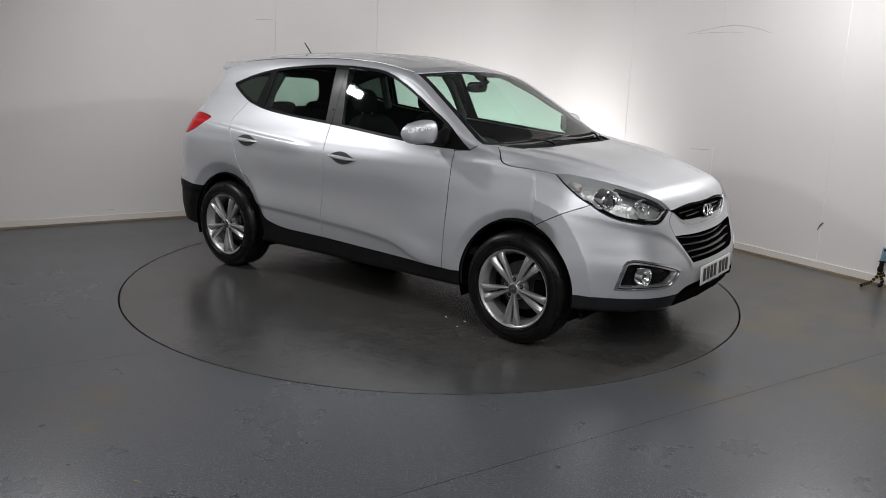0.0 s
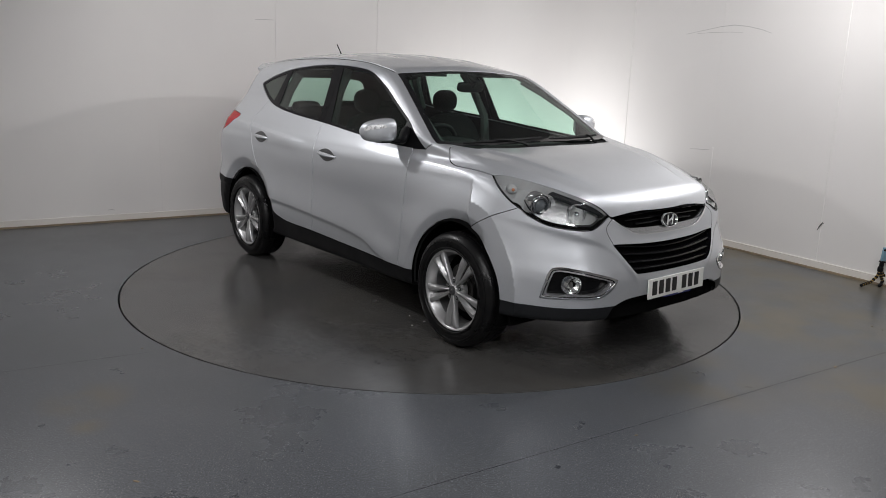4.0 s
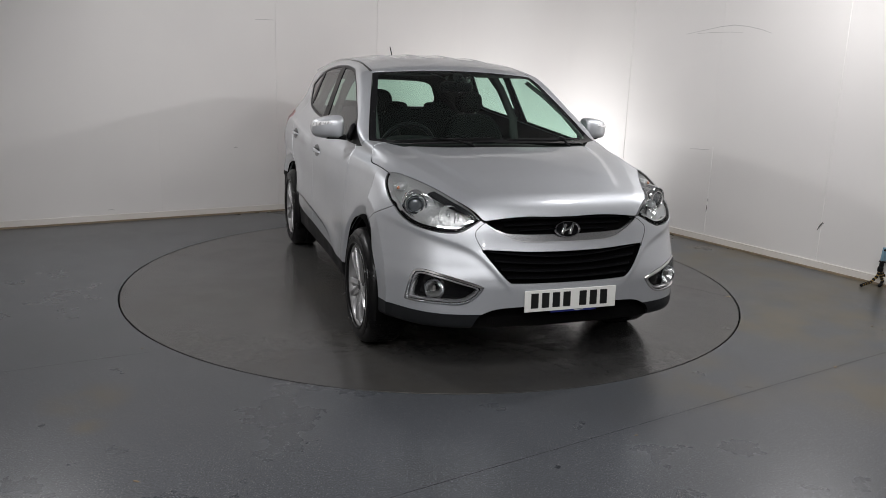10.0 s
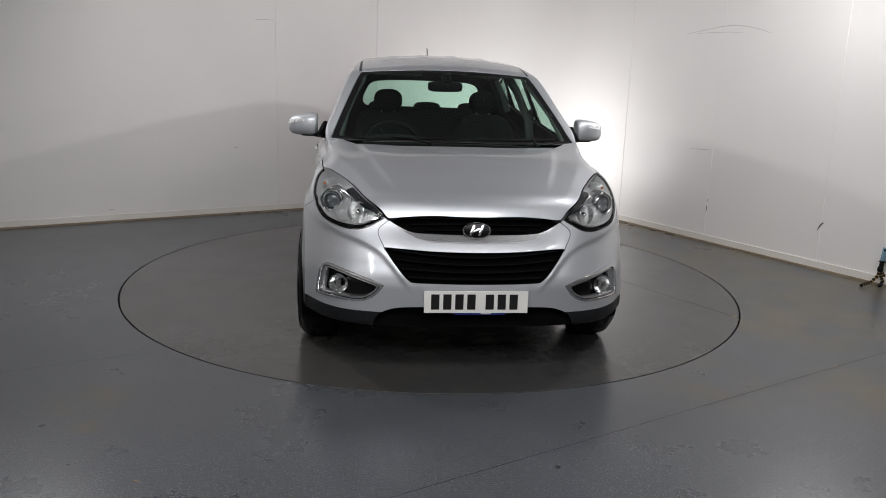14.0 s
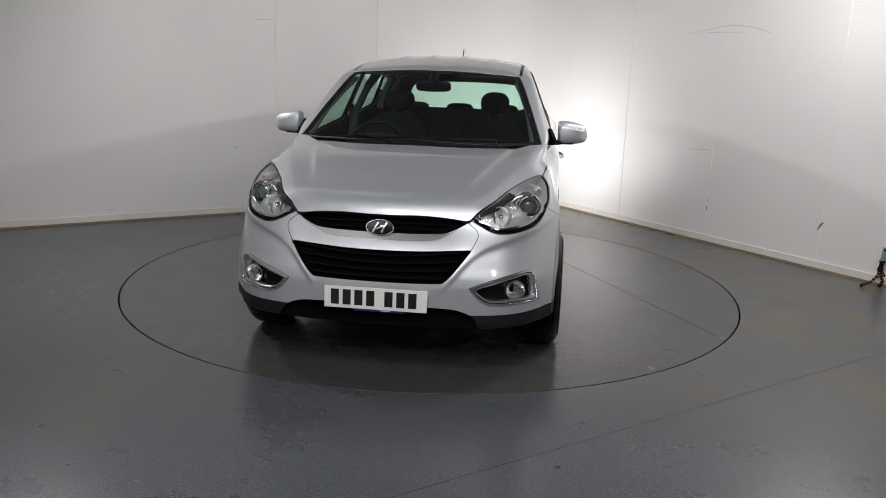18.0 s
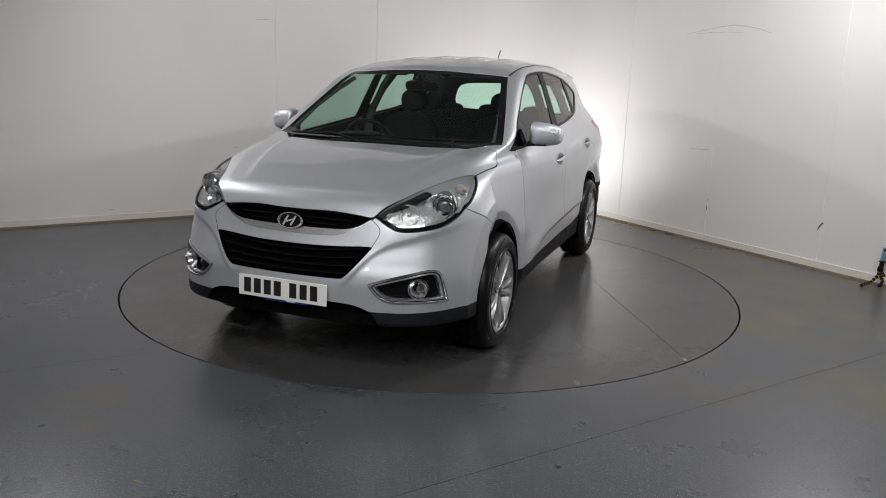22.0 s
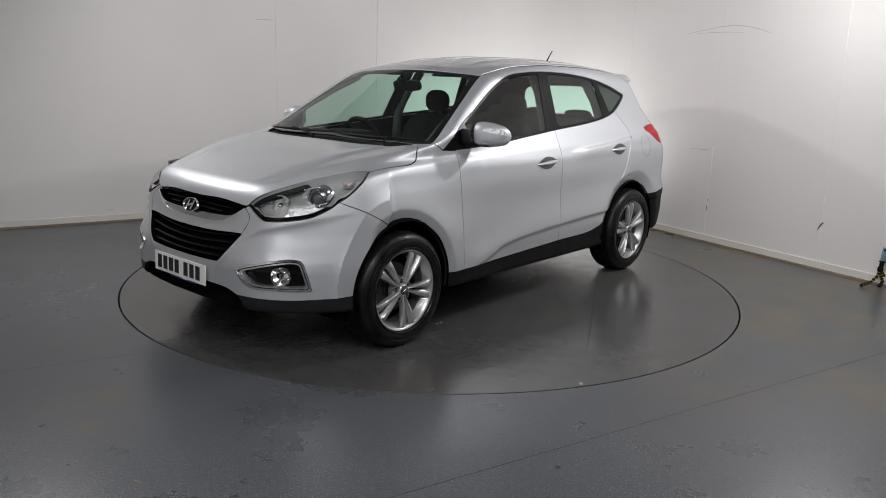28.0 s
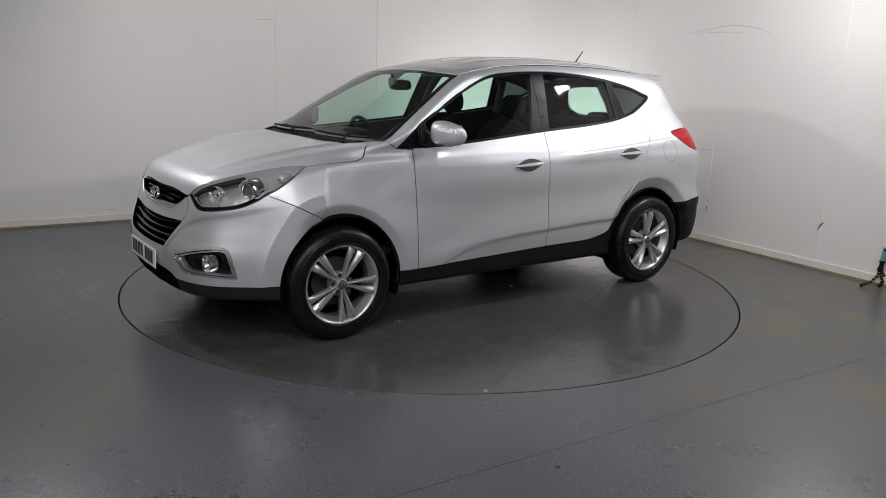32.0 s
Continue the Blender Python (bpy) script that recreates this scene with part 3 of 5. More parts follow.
def split(V, N, T, s):
    """Cut the triangles T along s = 0. Returns the grown V, N and the triangles inside (s < 0) and outside."""
    neg = s[T] < 0
    k = neg.sum(1)
    mixed = T[(k == 1) | (k == 2)]
    inside, outside = [T[k == 3]], [T[k == 0]]
    if len(mixed):
        nm = s[mixed] < 0
        odd = np.where(nm.sum(1) == 1, np.argmax(nm, 1), np.argmax(~nm, 1))
        r = np.arange(len(mixed))
        A, B, C = mixed[r, odd], mixed[r, (odd + 1) % 3], mixed[r, (odd + 2) % 3]
        E = np.concatenate([np.stack([A, B], 1), np.stack([A, C], 1)])
        key = np.sort(E, 1)
        uq, inv = np.unique(key, axis=0, return_inverse=True)
        inv = inv.ravel()
        t = np.clip(s[uq[:, 0]] / (s[uq[:, 0]] - s[uq[:, 1]]), .001, .999)[:, None]
        nv = V[uq[:, 0]] * (1 - t) + V[uq[:, 1]] * t
        nn = N[uq[:, 0]] * (1 - t) + N[uq[:, 1]] * t
        nn /= np.linalg.norm(nn, axis=1)[:, None]
        ids = len(V) + inv
        ab, ac = ids[:len(mixed)], ids[len(mixed):]
        V, N = np.concatenate([V, nv]), np.concatenate([N, nn])
        tip = np.stack([A, ab, ac], 1)
        base = np.concatenate([np.stack([ab, B, C], 1), np.stack([ab, C, ac], 1)])
        one_in = nm.sum(1) == 1
        two = np.concatenate([one_in, one_in])
        inside += [tip[one_in], base[~two]]
        outside += [tip[~one_in], base[two]]
    return V, N, np.concatenate(inside), np.concatenate(outside)


def smooth_loop(pts, n=6, corner=()):
    """A closed curve through points, Catmull-Rom; indices in corner stay sharp."""
    P = np.array(pts, float)
    out, m = [], len(P)
    for i in range(m):
        p0, p1, p2, p3 = P[i - 1], P[i], P[(i + 1) % m], P[(i + 2) % m]
        t1 = np.zeros(2) if i in corner else (p2 - p0) / 2
        t2 = np.zeros(2) if (i + 1) % m in corner else (p3 - p1) / 2
        if i in corner:
            t1 = (p2 - p1) * .8
        if (i + 1) % m in corner:
            t2 = (p2 - p1) * .8
        for k in range(n):
            t = k / n
            out.append((2 * t ** 3 - 3 * t * t + 1) * p1 + (t ** 3 - 2 * t * t + t) * t1 + (-2 * t ** 3 + 3 * t * t) * p2 + (t ** 3 - t * t) * t2)
    return np.array(out)


def poly_sd(loop, q):
    """Signed distance of points q to a closed loop, negative inside."""
    near = ((q > loop.min(0) - .06) & (q < loop.max(0) + .06)).all(1)
    if not near.all():
        out = np.full(len(q), .06)
        if near.any():
            out[near] = poly_sd(loop, q[near])
        return out
    d = np.full(len(q), 1e9)
    inside = np.zeros(len(q), bool)
    m = len(loop)
    for i in range(m):
        a, b = loop[i], loop[(i + 1) % m]
        e, w = b - a, q - a
        t = np.clip((w @ e) / max(e @ e, 1e-12), 0, 1)
        d = np.minimum(d, ((w - t[:, None] * e) ** 2).sum(1))
        c = (a[1] <= q[:, 1]) != (b[1] <= q[:, 1])
        with np.errstate(divide="ignore", invalid="ignore"):
            xs = a[0] + (q[:, 1] - a[1]) / (b[1] - a[1]) * (b[0] - a[0])
        inside ^= c & (q[:, 0] < xs)
    return np.where(inside, -1, 1) * np.sqrt(d)


def XZ(V):
    return V[:, [0, 2]]


def XY(V):
    return V[:, [0, 1]]


def YZ(V):
    return V[:, [1, 2]]


def QZ(V):
    return np.stack([.6 * V[:, 0] - .8 * V[:, 1], V[:, 2]], 1)


class Skin:
    """The half shell that is cut up piece by piece."""

    def __init__(self, grid):
        self.V, self.N, self.rest = grid

    def cut(self, T, field, gap=0.0):
        """(inside, outside) of T by field(V) < 0, with a strip of half width gap thrown away."""
        s = self.values(T, field)
        self.V, self.N, i, o = split(self.V, self.N, T, s + gap)
        if gap:
            s = self.values(o, field)
            self.V, self.N, _, o = split(self.V, self.N, o, s - gap)
        return i, o

    def values(self, T, field):
        ids = np.unique(T)
        s = np.ones(len(self.V))
        s[ids] = field(self.V[ids])
        return s

    def take(self, field, gap=0.0):
        i, self.rest = self.cut(self.rest, field, gap)
        return i


def region(loop, proj, *limits):
    """A field from a loop in a projection; limits are fields that must be negative too."""
    def f(V):
        d = poly_sd(loop, proj(V))
        for g in limits:
            d = np.maximum(d, g(V))
        return d
    return f


def behind(x):
    return lambda V: V[:, 0] - x


def before(x):
    return lambda V: x - V[:, 0]


def above(z):
    return lambda V: z - V[:, 2]


def boundary(T):
    E = np.concatenate([T[:, [0, 1]], T[:, [1, 2]], T[:, [2, 0]]])
    key = np.sort(E, 1)
    _, idx, cnt = np.unique(key, axis=0, return_index=True, return_counts=True)
    return E[idx[cnt == 1]]


def piece(name, T, material, parent, side=0, inset=0.0, depth=.005, label="", closed=False):
    """A mesh from shell triangles. side: 1 left, -1 right, 0 both halves. inset: how far below the skin. depth: the turned-in edge."""
    ids = np.unique(T)
    remap = np.full(len(skin.V), -1)
    remap[ids] = np.arange(len(ids))
    V, N, F = skin.V[ids] - inset * skin.N[ids], skin.N[ids], remap[T]
    if depth:
        E = boundary(F)
        on_mid = (np.abs(V[E[:, 0], 1]) < 1e-5) & (np.abs(V[E[:, 1], 1]) < 1e-5)
        E = E[~on_mid]
        a, b = V[E[:, 0]], V[E[:, 1]]
        na, nb = N[E[:, 0]], N[E[:, 1]]
        o = np.cross(b - a, na)
        o /= np.maximum(np.linalg.norm(o, axis=1), 1e-9)[:, None]
        base = len(V)
        m = len(E)
        V = np.concatenate([V, a, b, a - depth * na, b - depth * nb])
        N = np.concatenate([N, .6 * o + .4 * na, .6 * o + .4 * nb, o, o])
        k = np.arange(m)
        q = np.stack([base + k, base + 2 * m + k, base + 3 * m + k, base + m + k], 1)
        F = np.concatenate([F, q[:, [0, 1, 2]], q[:, [0, 2, 3]]])
    if side == 0:
        n = len(V)
        V = np.concatenate([V, V * [1, -1, 1]])
        N = np.concatenate([N, N * [1, -1, 1]])
        F = np.concatenate([F, F[:, ::-1] + n])
    elif side < 0:
        V, N, F = V * [1, -1, 1], N * [1, -1, 1], F[:, ::-1]
    return mesh_ob(name, V, F, material, parent, N, label)


GRID = shell_grid()
skin = Skin(GRID)
car = new("car")
tagged(car, "silver compact sport utility car with black lower cladding on a turntable", "car")

# outlines in the car's side view (x, z), front view (y, z), plan (x, y) and a corner view (q, z)
L_DLO = smooth_loop([(.918, 1.093), (.762, 1.225), (.57, 1.331), (.348, 1.452), (.133, 1.536), (-.065, 1.563), (-.31, 1.574), (-.60, 1.568), (-.96, 1.534),
                     (-1.226, 1.482), (-1.38, 1.435), (-1.446, 1.408), (-1.38, 1.360), (-1.205, 1.285), (-.965, 1.235), (-.65, 1.202), (-.25, 1.174), (.373, 1.120), (.71, 1.097)], 6, (0,))
L_WIND = smooth_loop([(1.108, 0), (1.10, .40), (1.075, .60), (.992, .766), (.886, .742), (.641, .675), (.317, .582), (.349, .36), (.362, 0), (.362, -.36), (1.10, -.40)], 6, (3, 6))
L_COWL = smooth_loop([(1.212, 0), (1.20, .52), (1.112, .637), (1.045, .685), (.9, .66), (.9, -.5), (1.2, -.5)], 6, (3,))
L_LAMP = smooth_loop([(.90, .862), (.757, .930), (.626, .975), (.488, 1.01), (.342, 1.045), (.264, 1.040), (.290, .969), (.346, .904), (.392, .872), (.438, .838), (.516, .803), (.616, .785), (.734, .776), (.800, .790)], 6, (0, 5))
L_FOG = smooth_loop([(.926, .516), (.862, .541), (.745, .571), (.640, .588), (.585, .586), (.552, .566), (.526, .492), (.506, .418), (.60, .420), (.690, .424), (.780, .424), (.840, .433), (.890, .466)], 6, (0, 7))
L_TAIL = smooth_loop([(-1.56, 1.150), (-1.70, 1.172), (-1.84, 1.172), (-2.1, 1.15), (-2.1, .99), (-1.93, 1.003), (-1.81, 1.014), (-1.66, 1.074)], 6, (0, 3, 4))
L_REARW = smooth_loop([(-.2, 1.20), (.2, 1.20), (.50, 1.21), (.575, 1.26), (.55, 1.36), (.47, 1.445), (.2, 1.465), (-.2, 1.465)], 6, (0, 7))
L_UGRILLE = smooth_loop([(-.1, .857), (.15, .856), (.36, .849), (.43, .823), (.335, .778), (.25, .769), (.1, .766), (-.1, .766)], 6, (0, 3, 7))
L_CHROME = smooth_loop([(-.1, .79), (.2, .79), (.428, .83), (.43, .817), (.352, .768), (.258, .733), (.1, .726), (-.1, .726)], 6, (0, 2, 3, 7))
L_LGRILLE = smooth_loop([(-.1, .680), (.2, .683), (.457, .698), (.445, .676), (.41, .628), (.362, .570), (.335, .545), (.305, .534), (.1, .531), (-.1, .531)], 6, (0, 2, 9))
L_MOUTH = smooth_loop([(-.1, .415), (.28, .412), (.43, .394), (.505, .33), (.53, .15), (-.1, .15)], 6, (0, 4, 5))
L_HOOD = smooth_loop([(1.207, -.1), (1.207, .1), (1.195, .52), (1.110, .632), (1.055, .690), (1.11, .770), (1.20, .803), (1.35, .797), (1.497, .786), (1.58, .737), (1.69, .676), (1.815, .612),
                      (1.965, .545), (2.047, .455), (2.062, .40), (2.080, .1), (2.080, -.1)], 6, (0, 8, 13, 16))
L_SILL = smooth_loop([(1.10, .362), (.8, .367), (.3, .378), (-.25, .395), (-.62, .400), (-.76, .420), (-.86, .457), (-.972, .561), (-1.05, .66), (-1.32, .60), (-1.32, .1), (1.32, .1)], 6, (0, 8, 9, 10, 11))
L_FDOOR = smooth_loop([(.80, 1.13), (.803, 1.09), (.816, 1.02), (.819, .95), (.815, .80), (.809, .60), (.808, .30), (-.252, .30), (-.262, .55), (-.255, .80), (-.252, .95), (-.256, 1.05), (-.250, 1.25)], 5, (0, 6, 7, 12))
L_RDOOR = smooth_loop([(-.250, 1.25), (-.256, 1.05), (-.252, .95), (-.255, .80), (-.262, .55), (-.252, .30), (-.9, .30), (-.972, .560), (-1.035, .65), (-1.145, .82), (-1.228, 1.012), (-1.270, 1.07), (-1.302, 1.125), (-1.26, 1.20), (-1.21, 1.280), (-1.15, 1.35)], 5, (0, 5, 6, 7, 14, 15))
L_BUMPER = smooth_loop([(1.40, .70), (1.606, .810), (1.746, .872), (1.83, .93), (2.5, .98), (2.5, 0), (1.32, 0), (1.32, .66)], 6, (0, 3, 4, 5, 6, 7))
L_SKIRT = smooth_loop([(1.45, .360), (1.716, .371), (2.0, .374), (2.5, .385), (2.5, .0), (1.3, 0), (1.3, .36)], 6, (0, 3, 4, 5, 6))
L_WING = smooth_loop([(.808, .1), (.809, .60), (.815, .80), (.819, .95), (.816, 1.02), (.803, 1.088), (.915, 1.097), (1.00, 1.158), (1.1, 1.3), (1.9, 1.3), (1.9, .1)], 5, (0, 5, 6, 8, 9, 10))
L_RBUMP = smooth_loop([(-1.55, .60), (-1.70, .607), (-1.93, .630), (-2.5, .66), (-2.5, 0), (-1.3, 0), (-1.3, .59)], 6, (0, 3, 4, 5, 6))

FG = .0030
wheels_at = [(1.32, .345), (-1.32, .345)]
t_wind = skin.take(region(L_WIND, XY, above(1.06)), FG)
t_cowl = skin.take(region(L_COWL, XY, above(1.06)))
t_dlo = skin.take(region(L_DLO, XZ), .0015)
t_rearw = skin.take(region(L_REARW, YZ, behind(-1.45)), FG)
t_hood = skin.take(region(L_HOOD, XY, above(.80)), FG)
t_lamp = skin.take(region(L_LAMP, QZ, before(1.3)), .003)
t_fog = skin.take(region(L_FOG, QZ, before(1.7)), .001)
t_ug = skin.take(region(L_UGRILLE, YZ, before(1.9)))
t_chrome = skin.take(region(L_CHROME, YZ, before(1.9)))
t_lg = skin.take(region(L_LGRILLE, YZ, before(1.9)), .001)
t_tail = skin.take(region(L_TAIL, XZ, behind(-1.5)), .003)
for wx, wz in wheels_at:
    skin.take(lambda V: np.maximum(np.hypot(V[:, 0] - wx, V[:, 2] - wz) - .390, .3 - V[:, 1]))
skin.take(lambda V: np.maximum(V[:, 2] - .30, V[:, 1] - .70))
t_mouth = skin.take(region(L_MOUTH, YZ, before(1.9)))
t_skirt = skin.take(region(L_SKIRT, XZ, before(1.36)), .001)
t_sill = skin.take(region(L_SILL, XZ), .0015)
t_rb = skin.take(region(L_RBUMP, XZ, behind(-1.36)), .0015)
t_fd = skin.take(region(L_FDOOR, XZ), FG)
t_rd = skin.take(region(L_RDOOR, XZ), FG)
t_bump = skin.take(region(L_BUMPER, XZ, before(1.33)), .0026)
t_wing = skin.take(region(L_WING, XZ, before(.6)), FG)
ditch = lambda V: np.abs(V[:, 1] - lin(V[:, 0], -1.7, .545, -1.0, .572, .3, .588)) - .010
t_ditch = skin.take(lambda V: np.maximum(np.maximum(ditch(V), -1.62 - V[:, 0]), np.maximum(V[:, 0] - .30, 1.45 - V[:, 2])))
t_roof = skin.take(lambda V: np.maximum(np.maximum(V[:, 1] - lin(V[:, 0], -1.7, .545, -1.0, .572, .3, .588), -1.62 - V[:, 0]), np.maximum(V[:, 0] - .42, 1.45 - V[:, 2])))
t_rest = skin.rest

# side window field pieces: glass inside the black surround
def dlo_in(V, d):
    return poly_sd(L_DLO, XZ(V)) + d


def b_line(V, x_top, x_low):
    return V[:, 0] - (x_low + (x_top - x_low) * (V[:, 2] - 1.17) / .38)


g_front, t_dlo = skin.cut(t_dlo, lambda V: np.maximum(np.maximum(dlo_in(V, .016), -b_line(V, -.235, -.150)), V[:, 0] - (.680 + .12 * (V[:, 2] - 1.1))))
g_rear, t_dlo = skin.cut(t_dlo, lambda V: np.maximum(np.maximum(dlo_in(V, .016), b_line(V, -.355, -.308)), -b_line(V, -.972, -1.008)))
g_quart, t_dlo = skin.cut(t_dlo, lambda V: np.maximum(dlo_in(V, .020), b_line(V, -1.022, -1.150)))
tr_front, t_dlo = skin.cut(t_dlo, lambda V: -(V[:, 0] + .250), .0015)
tr_rear, tr_quart = skin.cut(t_dlo, lambda V: -b_line(V, -1.0, -1.06), .0012)

# ---------------------------------------------------------------- car: panels
piece("bonnet", t_hood, M_PAINT, car, 0, label="silver bonnet with two soft ridges")
piece("roof_panel", t_roof, M_PAINT, car, 0)
piece("body_shell", t_rest, M_PAINT, car, 0, depth=.018)
piece("front_bumper", t_bump, M_PAINT, car, 0, depth=.03)
piece("lower_air_intake", t_mouth, M_UNDER, car, 0, inset=.05, depth=.0, label="black lower air intake")
t_frit, t_wind = skin.cut(t_wind, lambda V: -(poly_sd(L_WIND, XY(V)) + np.where(V[:, 0] > .98, .045, np.where(np.abs(V[:, 1]) > .5, .040, .018))))
ws = piece("windscreen", t_wind, M_GLASS, car, 0, inset=.002, depth=.004, label="green tinted windscreen")
piece("glass_border", t_frit, M_FRIT, ws, 0, inset=.002, depth=.004, label="black printed glass border")
piece("cowl", t_cowl, M_BLACK, car, 0, inset=.016, depth=.0, label="black plastic cowl below the windscreen")
piece("rear_window", t_rearw, M_REARGLASS, car, 0, inset=.004, depth=.004)
piece("grille_bar", t_chrome, M_BAR, car, 0, inset=.007, depth=.02, label="satin silver bar under the upper grille")
for s in (1, -1):
    piece("bumper_skirt", t_skirt, M_GREY, car, s, depth=.02, label="dark grey lower bumper skirt")
    piece("front_wing", t_wing, M_PAINT, car, s)
    piece("roof_strip", t_ditch, M_TRIM, car, s, inset=.004, depth=.0)
    piece("sill", t_sill, M_BLACK, car, s, depth=.03, label="black plastic sill cladding")
    piece("rear_cladding", t_rb, M_BLACK, car, s, depth=.03, label="black lower rear bumper")
    fd = piece("front_door", t_fd, M_PAINT, car, s)
    piece("window_surround", tr_front, M_TRIM, fd, s, inset=.003, depth=.006, label="black door frame")
    piece("door_glass", g_front, M_GLASS, fd, s, inset=.007, depth=.004)
    rd = piece("rear_door", t_rd, M_PAINT, car, s)
    piece("window_surround", tr_rear, M_TRIM, rd, s, inset=.003, depth=.006, label="black door frame")
    piece("door_glass", g_rear, M_GLASS, rd, s, inset=.007, depth=.004)
    qw = piece("quarter_window", g_quart, M_QUARTER, car, s, inset=.007, depth=.004)
    piece("window_surround", tr_quart, M_TRIM, qw, s, inset=.003, depth=.006)
    piece("tail_lamp", t_tail, M_RED, car, s, depth=.02, label="red tail lamp")

# dark inner skin that closes the gaps
liner = Skin(GRID)
keep = liner
for fld in (region(L_WIND, XY, above(1.06)), region(L_DLO, XZ), region(L_REARW, YZ, behind(-1.45)), region(L_LAMP, QZ, before(1.3)), region(L_FOG, QZ, before(1.7)),
            region(L_UGRILLE, YZ, before(1.9)), region(L_LGRILLE, YZ, before(1.9)), region(L_COWL, XY, above(1.04)), region(L_MOUTH, YZ, before(1.9))):
    keep.take(fld)
for wx, wz in wheels_at:
    keep.take(lambda V: np.maximum(np.hypot(V[:, 0] - wx, V[:, 2] - wz) - .375, .45 - V[:, 1]))
outer_skin, skin = skin, liner
piece("inner_shell", liner.rest, M_CABIN, car, 0, inset=.022, depth=0, label="dark inner shell")
skin = outer_skin


# ---------------------------------------------------------------- car: wheels
def wheel_parts():
    """One road wheel about its centre, outer face towards +y at y = 0."""
    w = new("wheel")

    def wider(r):
        return .240 + (r - .222) * (.342 - .240) / (.347 - .222)
    prof = [(.222, -.020), (.232, -.002), (.246, .003), (.262, .007), (.282, .007), (.302, .002), (.320, -.006), (.333, -.015), (.3405, -.024), (.3445, -.034), (.3465, -.046),
            (.347, -.062), (.340, -.0625), (.340, -.069), (.347, -.0695), (.347, -.100), (.339, -.1005), (.339, -.109), (.347, -.1095), (.347, -.128), (.339, -.1285), (.339, -.137), (.347, -.1375),
            (.347, -.168), (.340, -.1685), (.340, -.175), (.3465, -.1755), (.345, -.190), (.334, -.205), (.302, -.222), (.262, -.228), (.225, -.215)]
    t = part("tyre", bm_lathe([(wider(r), y) for r, y in prof], 96, "y"), M_TYRE, w, "black tyre with glossy side wall", angle=30)
    part("raised_band", bm_lathe([(wider(r), y) for r, y in ((.288, .006), (.290, .0095), (.305, .005), (.306, -.001))], 96, "y"), M_TYRE, t)
    part("rim_guard", bm_lathe([(.246, .004), (.250, .0095), (.256, .0095), (.259, .006)], 96, "y"), M_TYRE, t)
    lugs = []
    for k in range(60):
        for j, (r, y, tip) in enumerate(((.3345, -.031, 26), (.3415, -.085, 0), (.3415, -.150, 0), (.3345, -.186, -22))):
            a = 2 * math.pi * (k + .5 * (j % 2)) / 60
            lugs.append(moved(bm_box(.0265, .040 if j in (1, 2) else .026, .006, .001, 1), Matrix.Rotation(a, 4, "Y") @ pose(0, y, r, -tip, 0, 8)))
    tagged(part("tread", joined(*lugs), M_TYRE, t), kind="stuff")
    rim = part("rim", bm_lathe([(.205, -.060), (.214, -.040), (.222, -.026), (.228, -.012), (.236, -.005), (.2415, -.004), (.2440, -.010), (.244, -.018), (.238, -.026), (.230, -.060)], 96, "y", True), M_RIM, w,
               "silver alloy rim with five twin spokes", angle=40)
    # darker than the rim: shade inside the wheel is put into the colour
    part("barrel", bm_lathe([(.226, -.19), (.213, -.17), (.205, -.11), (.206, -.058)], 72, "y"), M_BARREL, rim, "inner barrel with the wheel's inner shade in its colour")

    def spoke(sign):
        bm = bmesh.new()
        rows = []
        for r, gap, span, y, h in ((.034, .0008, .0130, -.026, .022), (.056, .0012, .0165, -.026, .024), (.075, .0026, .0225, -.024, .026), (.095, .0040, .0290, -.022, .027), (.120, .0052, .0350, -.019, .027), (.150, .0062, .0420, -.016, .027),
                                   (.180, .0070, .0490, -.013, .025), (.203, .0076, .0550, -.012, .021), (.2255, .0082, .0610, -.016, .016)):
            row = []
            for u, v in ((-1, -1.3), (-.97, -.55), (-.62, -.20), (-.30, .55), (-.12, .98), (.30, 1), (.72, .82), (.93, .45), (1, -.2), (1, -1.3)):
                row.append(bm.verts.new((sign * ((gap + span) / 2 + u * (span - gap) / 2), y + v * h * .5, math.sqrt(max(r * r - ((gap + span) / 2) ** 2, 1e-6)))))
            rows.append(row)
        for a, b in zip(rows, rows[1:]):
            for i in range(len(a) - 1):
                bm.faces.new((a[i], a[i + 1], b[i + 1], b[i]))
            bm.faces.new((a[-1], a[0], b[0], b[-1]))
        bm.faces.new(rows[0])
        bm.faces.new(rows[-1])
        return bm

    for k in range(5):
        rot = Matrix.Rotation(2 * math.pi * k / 5, 4, "Y")
        for sgn in (-1, 1):
            part("spoke", moved(spoke(sgn), rot), M_RIM, rim, angle=35)
    part("hub", bm_lathe([(.001, -.014), (.028, -.014), (.033, -.018), (.036, -.026), (.058, -.034), (.070, -.040), (.074, -.050), (.076, -.070), (.001, -.070)], 40, "y"), M_RIM, rim)
    part("centre_cap", bm_lathe([(.001, -.0105), (.024, -.011), (.0285, -.0135), (.030, -.022)], 32, "y"), M_CUP, rim, "grey centre cap")
    part("cap_mark", moved(bm_box(.026, .002, .006, .0008, 1), pose(0, -.0078, 0, 0, 25, 0)), M_CHROME, rim)
    for k in range(5):
        a = 2 * math.pi * (k + .5) / 5
        at = pose(.054 * math.sin(a), -.004, .054 * math.cos(a))
        # flat black disc painted in for the shade of the nut recess
        part("nut_well", moved(bm_lathe([(.001, -.0235), (.0140, -.0235), (.0140, -.040)], 16, "y"), at), M_GAP, rim)
        part("wheel_nut", moved(bm_lathe([(.001, -.014), (.004, -.014), (.0075, -.018), (.0080, -.030)], 6, "y"), at), M_CUP, rim, "grey wheel nut", angle=20)
